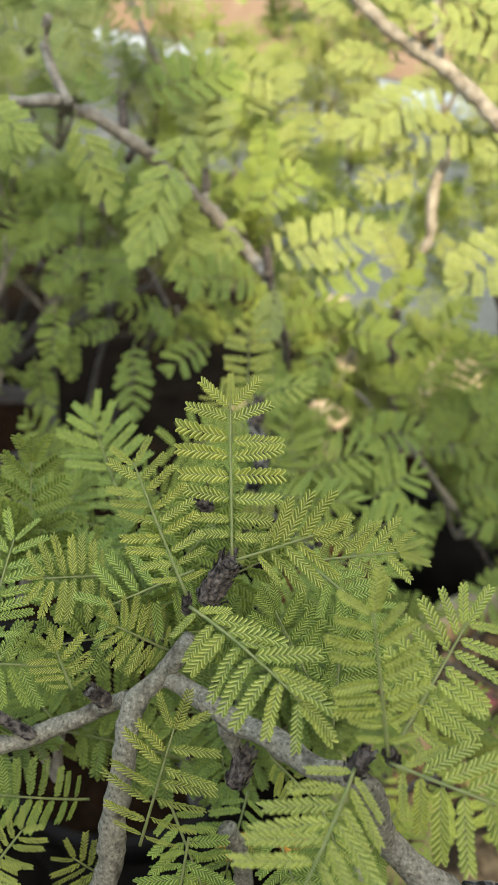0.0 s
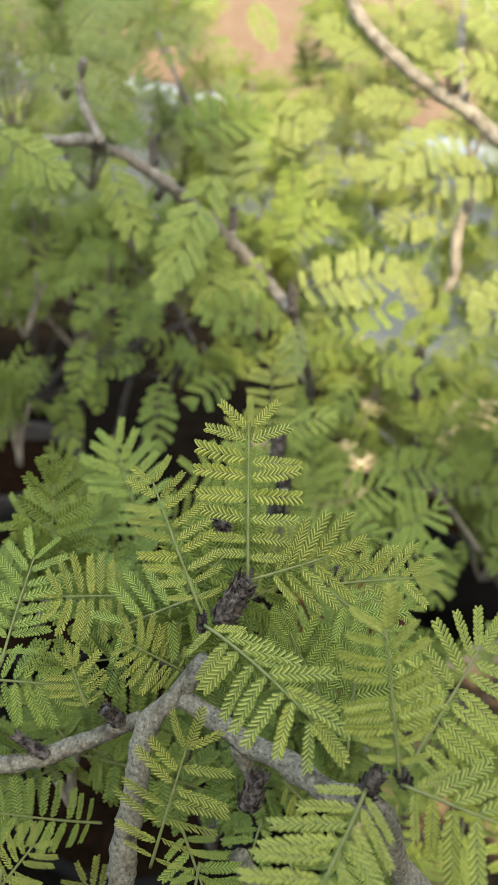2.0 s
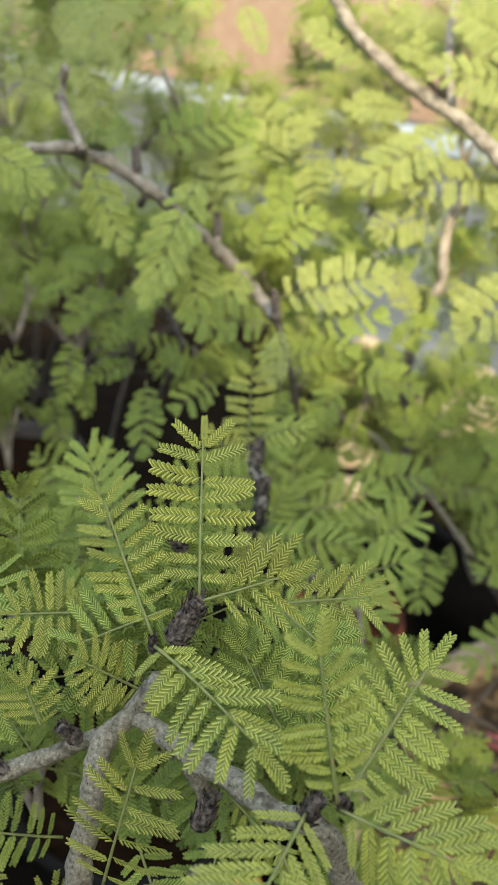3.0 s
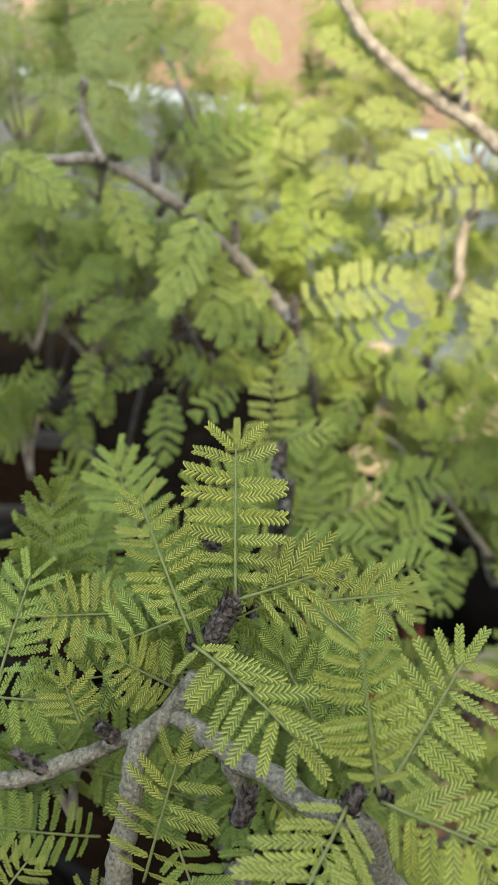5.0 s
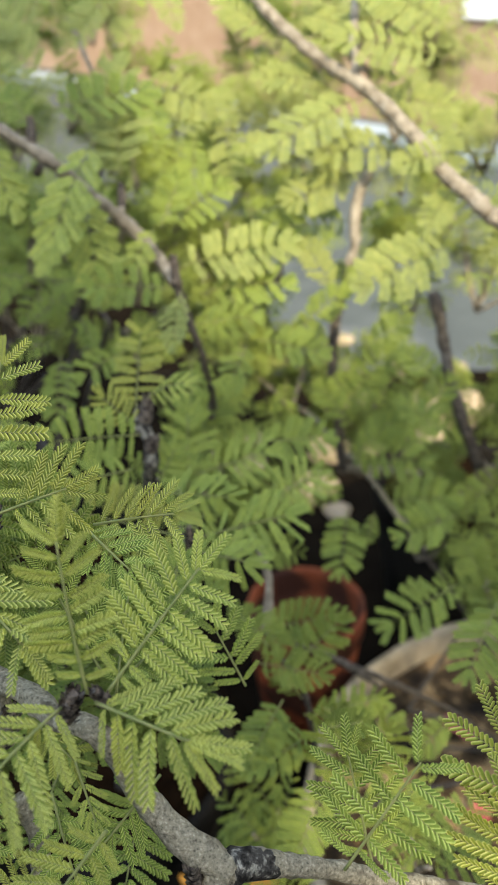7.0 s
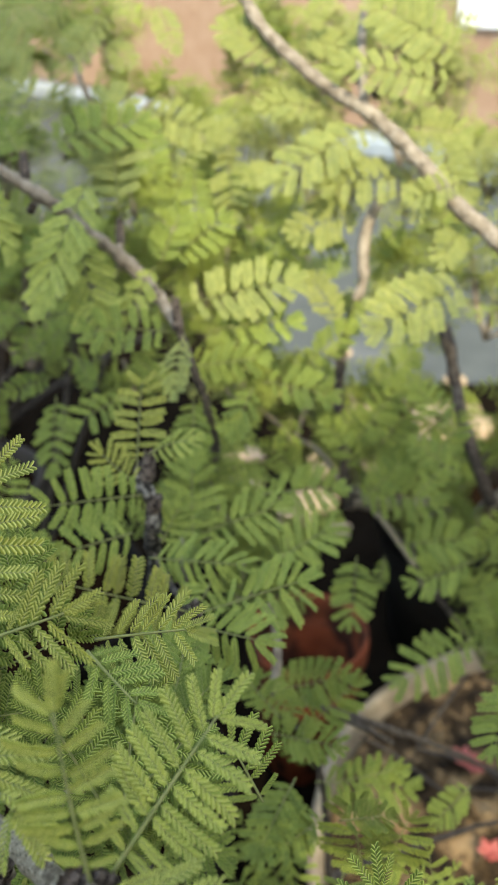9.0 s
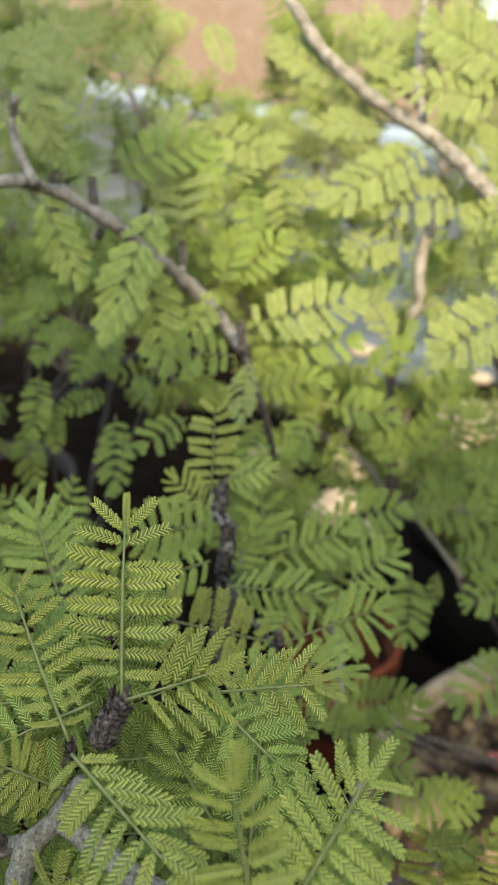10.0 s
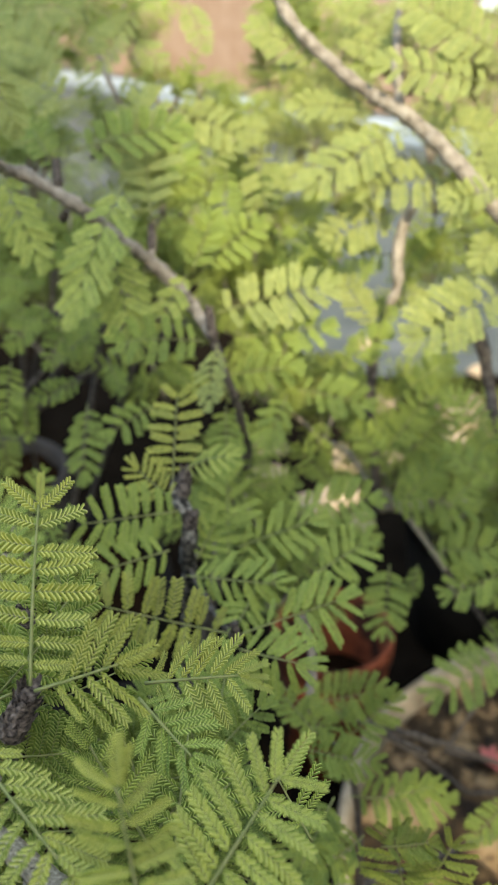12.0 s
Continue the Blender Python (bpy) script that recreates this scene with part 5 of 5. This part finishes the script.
clump(sunny_shrub, (0.296, 0.737, 1.033), 0.047, 24, "mixed", 303)
clump(sunny_shrub, (0.351, 0.826, 1.116), 0.054, 20, "lighter", 305)
clump(sunny_shrub, (0.069, 1.023, 1.081), 0.031, 14, "mixed", 326)
clump(sunny_shrub, (0.062, 0.981, 1.013), 0.031, 17, "green", 327)
clump(sunny_shrub, (0.144, 1.068, 1.147), 0.037, 17, "lighter", 328)
clump(sunny_shrub, (0.221, 0.983, 1.097), 0.035, 17, "lighter", 329)
clump(sunny_shrub, (0.096, 1.093, 1.096), 0.026, 10, "mixed", 330)
clump(sunny_shrub, (0.255, 0.875, 1.012), 0.033, 14, "mixed", 331)
clump(sunny_shrub, (0.246, 1.036, 1.181), 0.035, 17, "lighter", 332)
clump(sunny_shrub, (0.083, 1.386, 1.088), 0.033, 14, "mixed", 352, joined=True)
clump(sunny_shrub, (0.12, 0.906, 0.981), 0.020, 6, "green", 363)
clump(sunny_shrub, (0.279, 0.931, 0.803), 0.031, 10, "green", 364, joined=True)
clump(sunny_shrub, (0.094, 1.024, 1.08), 0.031, 10, "lighter", 365)
clump(sunny_shrub, (0.16, 1.061, 1.039), 0.033, 10, "lighter", 366, joined=True)
clump(sunny_shrub, (0.225, 1.053, 1.02), 0.033, 10, "lighter", 367, joined=True)
clump(sunny_shrub, (0.036, 1.222, 1.121), 0.043, 12, "mixed", 370, joined=True)
clump(sunny_shrub, (0.028, 0.945, 1.054), 0.029, 10, "green", 371)
clump(sunny_shrub, (0.092, 0.93, 0.83), 0.026, 8, "green", 373, joined=True)
clump(sunny_shrub, (0.047, 0.935, 0.843), 0.026, 8, "green", 374, joined=True)
clump(sunny_shrub, (0.224, 1.013, 0.953), 0.039, 20, "green", 375, joined=True)
clump(sunny_shrub, (0.273, 1.014, 1.047), 0.049, 24, "mixed", 376, joined=True)
clump(sunny_shrub, (0.138, 1.133, 1.062), 0.034, 14, "lighter", 377, joined=True)
clump(sunny_shrub, (0.182, 1.088, 1.177), 0.062, 24, "lighter", 378, joined=True)
clump(sunny_shrub, (0.274, 1.069, 1.137), 0.049, 24, "lighter", 379, joined=True)
clump(sunny_shrub, (0.097, 1.14, 1.174), 0.033, 14, "mixed", 380, joined=True)
clump(sunny_shrub, (0.045, 1.152, 1.198), 0.033, 14, "mixed", 381, joined=True)
clump(sunny_shrub, (0.024, 1.08, 1.082), 0.033, 14, "mixed", 382, joined=True)
clump(sunny_shrub, (0.121, 1.05, 1.023), 0.039, 17, "mixed", 383, joined=True)
clump(sunny_shrub, (0.32, 0.981, 1.083), 0.059, 24, "lighter", 384)
clump(sunny_shrub, (0.319, 0.904, 0.958), 0.059, 24, "mixed", 385)
clump(sunny_shrub, (0.075, 0.937, 0.959), 0.035, 14, "green", 420)
clump(sunny_shrub, (0.245, 0.988, 0.884), 0.03, 12, "green", 423)
clump(sunny_shrub, (0.097, 0.852, 0.89), 0.03, 9, "green", 424)
clump(sunny_shrub, (0.18, 0.92, 0.953), 0.03, 8, "mixed", 422)
clump(sunny_shrub, (0.036, 0.87, 0.921), 0.03, 14, "green", 425)
clump(sunny_shrub, (0.018, 0.935, 0.947), 0.035, 14, "green", 427)
clump(sunny_shrub, (0.083, 1.224, 1.195), 0.04, 14, "lighter", 453, joined=True)
clump(sunny_shrub, (0.168, 1.165, 1.18), 0.05, 16, "lighter", 454, joined=True)
clump(sunny_shrub, (0.232, 1.159, 1.203), 0.05, 16, "lighter", 455, joined=True)
clump(sunny_shrub, (0.264, 1.095, 1.15), 0.04, 14, "lighter", 456, joined=True)
clump(sunny_shrub, (0.136, 1.162, 1.131), 0.04, 14, "lighter", 457, joined=True)
branch(sunny_shrub, [(0.44, 1.4, 0.25, 0.011), (0.3284, 1.0908, 0.5414, 0.008), (0.1476, 0.7351, 0.7942, 0.005)], BARK_FAR, "trunk")
branch(sunny_shrub, [(0.44, 1.4, 0.25, 0.0132), (0.387, 1.0746, 0.5525, 0.0096), (0.2777, 0.6992, 0.8188, 0.006)], BARK_FAR, "trunk")
branch(sunny_shrub, [(0.44, 1.4, 0.25, 0.0101), (0.41, 1.0, 0.6704, 0.0084), (0.36, 0.72, 0.96, 0.007), (0.29, 0.622, 1.05, 0.0062), (0.238, 0.6222, 1.0898, 0.0062)], BARK_FAR, "trunk")

# ---- low shrub ----
branch(low_shrub, [(0.1016, 0.7928, 0.8353, 0.0022), (0.1222, 0.7828, 0.8265, 0.0024), (0.1386, 0.7659, 0.8069, 0.0024), (0.1654, 0.7469, 0.7924, 0.0026), (0.186, 0.725, 0.7739, 0.0026), (0.2114, 0.698, 0.7465, 0.003)], BARK)
branch(low_shrub, [(0.1614, 0.6513, 0.5596, 0.0016), (0.2051, 0.6539, 0.5213, 0.0018), (0.2505, 0.6513, 0.4743, 0.0016)], BARK_DARK)
branch(low_shrub, [(0.237, 0.7148, 0.4643, 0.0022), (0.2594, 0.7222, 0.5127, 0.002), (0.2871, 0.7322, 0.5648, 0.0018)], BARK_DARK)
branch(low_shrub, [(0.0696, 0.4599, 0.9085, 0.003), (0.0758, 0.4461, 0.8849, 0.003), (0.0727, 0.4299, 0.8582, 0.003)], BARK_FAR)
branch(low_shrub, [(0.1126, 0.4379, 0.8297, 0.002), (0.1445, 0.4594, 0.7856, 0.002), (0.1597, 0.4698, 0.7629, 0.0016)], BARK_DARK)
branch(low_shrub, [(0.0775, 0.4223, 0.8457, 0.002), (0.0924, 0.4219, 0.8245, 0.002), (0.1052, 0.4282, 0.7759, 0.0022), (0.1157, 0.4532, 0.6239, 0.003)], BARK_DARK)
far_leaf(low_shrub, (0.2165, 0.4977, 0.8407), (0.1645, 0.466, 0.8321), (-0.02, -0.7, 0.75), "green", wide=1.2, plump=0.27)
far_leaf(low_shrub, (0.1392, 0.5733, 0.8565), (0.1322, 0.5328, 0.8293), (0.07, -0.7, 0.74), "green", wide=1.2, plump=0.27)
far_leaf(low_shrub, (0.1642, 0.5898, 0.8428), (0.158, 0.5701, 0.8303), (-0.08, -0.7, 0.69), "green", plump=0.27)
far_leaf(low_shrub, (0.227, 0.5586, 0.8625), (0.1821, 0.5404, 0.8562), (0.12, -0.7, 0.75), "green", wide=1.3, plump=0.27)
far_leaf(low_shrub, (0.1734, 0.5949, 0.8502), (0.228, 0.5993, 0.8521), (-0.07, -0.7, 0.75), "green", wide=1.2, plump=0.27)
far_leaf(low_shrub, (0.1418, 0.6528, 0.8712), (0.2089, 0.6478, 0.8565), (0.18, -0.7, 0.71), "green", wide=1.2, plump=0.27)
far_leaf(low_shrub, (0.1114, 0.6279, 0.8718), (0.1298, 0.6139, 0.8471), (0.24, -0.7, 0.79), "green", wide=1.2, plump=0.27)
far_leaf(low_shrub, (0.1055, 0.6871, 0.8541), (0.0703, 0.6932, 0.8866), (0.01, -0.7, 0.66), "green", plump=0.27)
far_leaf(low_shrub, (0.1905, 0.7448, 0.9019), (0.159, 0.7274, 0.8764), (-0.17, -0.7, 0.75), "green", wide=1.3, plump=0.27)
far_leaf(low_shrub, (0.1586, 0.7084, 0.8453), (0.2055, 0.7209, 0.8614), (0.22, -0.7, 0.64), "green", wide=1.3, plump=0.27)
far_leaf(low_shrub, (0.1972, 0.7169, 0.8941), (0.2475, 0.7003, 0.862), (0.1, -0.7, 0.72), "green", wide=1.2, plump=0.27)
far_leaf(low_shrub, (0.1071, 0.7309, 0.8871), (0.159, 0.7301, 0.8808), (0.12, -0.7, 0.55), "green", plump=0.27)
far_leaf(low_shrub, (0.0917, 0.7358, 0.8965), (0.0859, 0.7111, 0.8568), (0.14, -0.7, 0.67), "green", plump=0.27)
far_leaf(low_shrub, (0.1839, 0.8038, 0.9606), (0.2101, 0.7853, 0.9278), (0.08, -0.7, 0.63), "green", plump=0.27)
far_leaf(low_shrub, (0.0668, 0.4295, 0.8585), (0.115, 0.4289, 0.8722), (0.06, -0.7, 0.73), "green", wide=1.1, plump=0.27)
far_leaf(low_shrub, (0.0909, 0.4036, 0.8523), (0.1217, 0.4124, 0.8829), (0.07, -0.7, 0.72), "green", wide=1.1, plump=0.27)
far_leaf(low_shrub, (0.0964, 0.378, 0.8483), (0.0796, 0.3847, 0.8801), (-0.24, -0.7, 0.55), "green", wide=1.1, plump=0.27)
far_leaf(low_shrub, (0.0982, 0.3938, 0.8164), (0.157, 0.4005, 0.8025), (-0.03, -0.7, 0.7), "green", plump=0.27)
far_leaf(low_shrub, (0.0747, 0.3336, 0.8929), (0.0858, 0.3109, 0.8738), (-0.01, -0.7, 0.57), "green", wide=1.3, plump=0.27)
far_leaf(low_shrub, (0.1169, 0.284, 0.8845), (0.1095, 0.2885, 0.9309), (-0.15, -0.7, 0.51), "green", wide=1.3, plump=0.27)
far_leaf(low_shrub, (0.1224, 0.287, 0.889), (0.1354, 0.2867, 0.9255), (-0.02, -0.7, 0.61), "green", wide=1.3, plump=0.27)
far_leaf(low_shrub, (0.1982, 0.3956, 0.8097), (0.1744, 0.3774, 0.8014), (0.06, -0.7, 0.68), "green", wide=1.2, plump=0.27)
far_leaf(low_shrub, (0.2076, 0.3676, 0.9393), (0.1892, 0.3397, 0.9135), (-0.13, -0.7, 0.77), "green", wide=1.3, plump=0.27)
far_leaf(low_shrub, (0.0842, 0.3353, 0.8942), (0.0654, 0.3029, 0.8804), (-0.19, -0.7, 0.75), "green", wide=1.2, plump=0.27)
far_leaf(low_shrub, (0.1057, 0.3677, 0.8495), (0.145, 0.3726, 0.8549), (0.06, -0.7, 0.53), "green", plump=0.27)
far_leaf(low_shrub, (0.1027, 0.2822, 0.9316), (0.1227, 0.2774, 0.9423), (0.23, -0.7, 0.79), "green", wide=1.2, plump=0.27)
far_leaf(low_shrub, (0.1479, 0.6352, 0.9001), (0.1206, 0.6518, 0.9309), (0.05, -0.7, 0.7), "green", wide=1.1, plump=0.27)
far_leaf(low_shrub, (0.1437, 0.6481, 0.9194), (0.1754, 0.6649, 0.9569), (0.05, -0.7, 0.7), "green", wide=1.2, plump=0.27)
far_leaf(low_shrub, (0.12, 0.6283, 0.894), (0.0898, 0.62, 0.9055), (0.05, -0.7, 0.7), "green", wide=1.1, plump=0.27)
far_leaf(low_shrub, (0.163, 0.652, 0.9112), (0.1956, 0.6707, 0.9429), (0.05, -0.7, 0.7), "green", wide=1.1, plump=0.27)
far_leaf(low_shrub, (0.1602, 0.687, 0.9506), (0.1938, 0.702, 0.9689), (0.05, -0.7, 0.7), "green", wide=1.2, plump=0.27)
far_leaf(low_shrub, (0.1276, 0.6903, 0.9494), (0.1042, 0.7028, 0.9701), (0.05, -0.7, 0.7), "green", wide=1.2, plump=0.27)
far_leaf(low_shrub, (0.1463, 0.6114, 0.8832), (0.1785, 0.6297, 0.9088), (0.05, -0.7, 0.7), "green", wide=1.1, plump=0.27)
far_leaf(low_shrub, (0.1216, 0.656, 0.9092), (0.145, 0.6673, 0.9322), (0.05, -0.7, 0.7), "green", wide=1.2, plump=0.27)
far_leaf(low_shrub, (0.0242, 0.5748, 0.9661), (0.0106, 0.5525, 0.9518), (0.05, -0.7, 0.7), "green", wide=1.1, plump=0.27)
far_leaf(low_shrub, (0.027, 0.6157, 0.9761), (0.0152, 0.5807, 0.9578), (0.05, -0.7, 0.7), "green", wide=1.0, plump=0.27)
far_leaf(low_shrub, (0.2121, 0.608, 0.9532), (0.1876, 0.6363, 0.9722), (0.05, -0.7, 0.7), "green", wide=1.1, plump=0.27)
far_leaf(low_shrub, (0.2175, 0.5862, 0.9216), (0.1855, 0.606, 0.9397), (0.05, -0.7, 0.7), "green", wide=1.1, plump=0.27)
far_leaf(low_shrub, (0.1954, 0.6035, 0.9206), (0.2204, 0.6173, 0.9525), (0.05, -0.7, 0.7), "green", wide=1.1, plump=0.27)
far_leaf(low_shrub, (0.1806, 0.5827, 0.9036), (0.2056, 0.5932, 0.9273), (0.05, -0.7, 0.7), "green", wide=1.1, plump=0.27)
far_leaf(low_shrub, (0.0992, 0.3204, 0.8838), (0.0737, 0.3011, 0.8817), (0.05, -0.7, 0.7), "green", wide=1.2, plump=0.27)
far_leaf(low_shrub, (0.0567, 0.4003, 0.9078), (0.081, 0.3826, 0.8923), (0.05, -0.7, 0.7), "green", wide=1.2, plump=0.27)
far_leaf(low_shrub, (0.0758, 0.3739, 0.8979), (0.0568, 0.3901, 0.9119), (0.05, -0.7, 0.7), "green", wide=1.2, plump=0.27)
far_leaf(low_shrub, (0.0683, 0.3775, 0.8809), (0.1066, 0.3657, 0.8837), (0.05, -0.7, 0.7), "green", wide=1.1, plump=0.27)
far_leaf(low_shrub, (0.1067, 0.2887, 0.8827), (0.0897, 0.2555, 0.8702), (0.05, -0.7, 0.7), "green", wide=1.2, plump=0.27)
clump(low_shrub, (0.293, 0.581, 0.777), 0.047, 24, "green", 302)
clump(low_shrub, (0.151, 0.261, 0.863), 0.015, 8, "green", 304)
clump(low_shrub, (0.206, 0.809, 0.813), 0.041, 12, "green", 309)
clump(low_shrub, (0.252, 0.73, 0.776), 0.033, 10, "green", 310)
clump(low_shrub, (0.14, 0.881, 0.841), 0.037, 10, "green", 318)
clump(low_shrub, (0.183, 0.899, 0.771), 0.065, 16, "green", 386)
clump(low_shrub, (0.26, 0.875, 0.724), 0.065, 16, "green", 387)
clump(low_shrub, (0.255, 0.788, 0.679), 0.049, 12, "green", 388)
clump(low_shrub, (0.177, 0.884, 0.842), 0.031, 10, "green", 389)
clump(low_shrub, (0.233, 0.887, 0.843), 0.031, 10, "green", 390)
clump(low_shrub, (0.122, 0.88, 0.842), 0.025, 6, "green", 391)
clump(low_shrub, (0.077, 0.33, 0.789), 0.021, 12, "green", 392)
clump(low_shrub, (0.29, 0.683, 0.695), 0.044, 12, "green", 393)
clump(low_shrub, (0.319, 0.871, 0.808), 0.062, 14, "green", 394)
branch(low_shrub, [(0.42, 0.8, 0.205, 0.0026), (0.3461, 0.7441, 0.4952, 0.0024), (0.2114, 0.698, 0.7465, 0.0026)], BARK_DARK, "trunk")
branch(low_shrub, [(0.42, 0.8, 0.205, 0.0021), (0.3637, 0.7231, 0.3727, 0.0019), (0.2505, 0.6513, 0.4743, 0.0016)], BARK_DARK, "trunk")
branch(low_shrub, [(0.42, 0.8, 0.205, 0.0029), (0.3576, 0.7517, 0.3682, 0.0026), (0.237, 0.7148, 0.4643, 0.0022)], BARK_DARK, "trunk")
branch(low_shrub, [(0.42, 0.8, 0.205, 0.0024), (0.3031, 0.634, 0.44, 0.0022), (0.1157, 0.4532, 0.6239, 0.003)], BARK_DARK, "trunk")
branch(low_shrub, [(0.42, 0.8, 0.205, 0.0024), (0.2837, 0.6235, 0.5454, 0.0022), (0.0727, 0.4299, 0.8582, 0.003)], BARK_DARK, "trunk")

# ---- back shrub ----
clump(back_shrub, (-0.359, 1.439, 0.747), 0.146, 30, "green", 333, 0.07)
clump(back_shrub, (-0.406, 1.624, 0.862), 0.177, 85, "green", 334, 0.07)
clump(back_shrub, (-0.193, 1.476, 0.791), 0.107, 28, "green", 335, 0.07)
clump(back_shrub, (-0.062, 1.651, 0.68), 0.111, 51, "mixed", 336, 0.07)
clump(back_shrub, (-0.149, 1.846, 0.817), 0.082, 34, "mixed", 337, 0.07, joined=True)
clump(back_shrub, (-0.553, 1.468, 0.812), 0.166, 68, "green", 338, 0.07)
clump(back_shrub, (-0.51, 1.912, 0.959), 0.094, 34, "green", 339, 0.07, joined=True)
branch(back_shrub, [(-0.75, 2.3, 0, 0.0065), (-0.5543, 1.8936, 0.3677, 0.006), (-0.3596, 1.4191, 0.7138, 0.005)], BARK_DARK, "trunk")
branch(back_shrub, [(-0.75, 2.3, 0, 0.0065), (-0.4795, 1.9101, 0.3875, 0.006), (-0.1933, 1.4557, 0.7578, 0.005)], BARK_DARK, "trunk")
branch(back_shrub, [(-0.75, 2.3, 0, 0.0078), (-0.4207, 1.9874, 0.3356, 0.0072), (-0.0626, 1.6275, 0.6424, 0.006)], BARK_DARK, "trunk")
branch(back_shrub, [(-0.75, 2.3, 0, 0.0065), (-0.4598, 2.0748, 0.396, 0.006), (-0.1496, 1.8217, 0.7766, 0.005)], BARK_DARK, "trunk")
branch(back_shrub, [(-0.75, 2.3, 0, 0.0065), (-0.6222, 2.0991, 0.4512, 0.006), (-0.5104, 1.8757, 0.8994, 0.005)], BARK_DARK, "trunk")
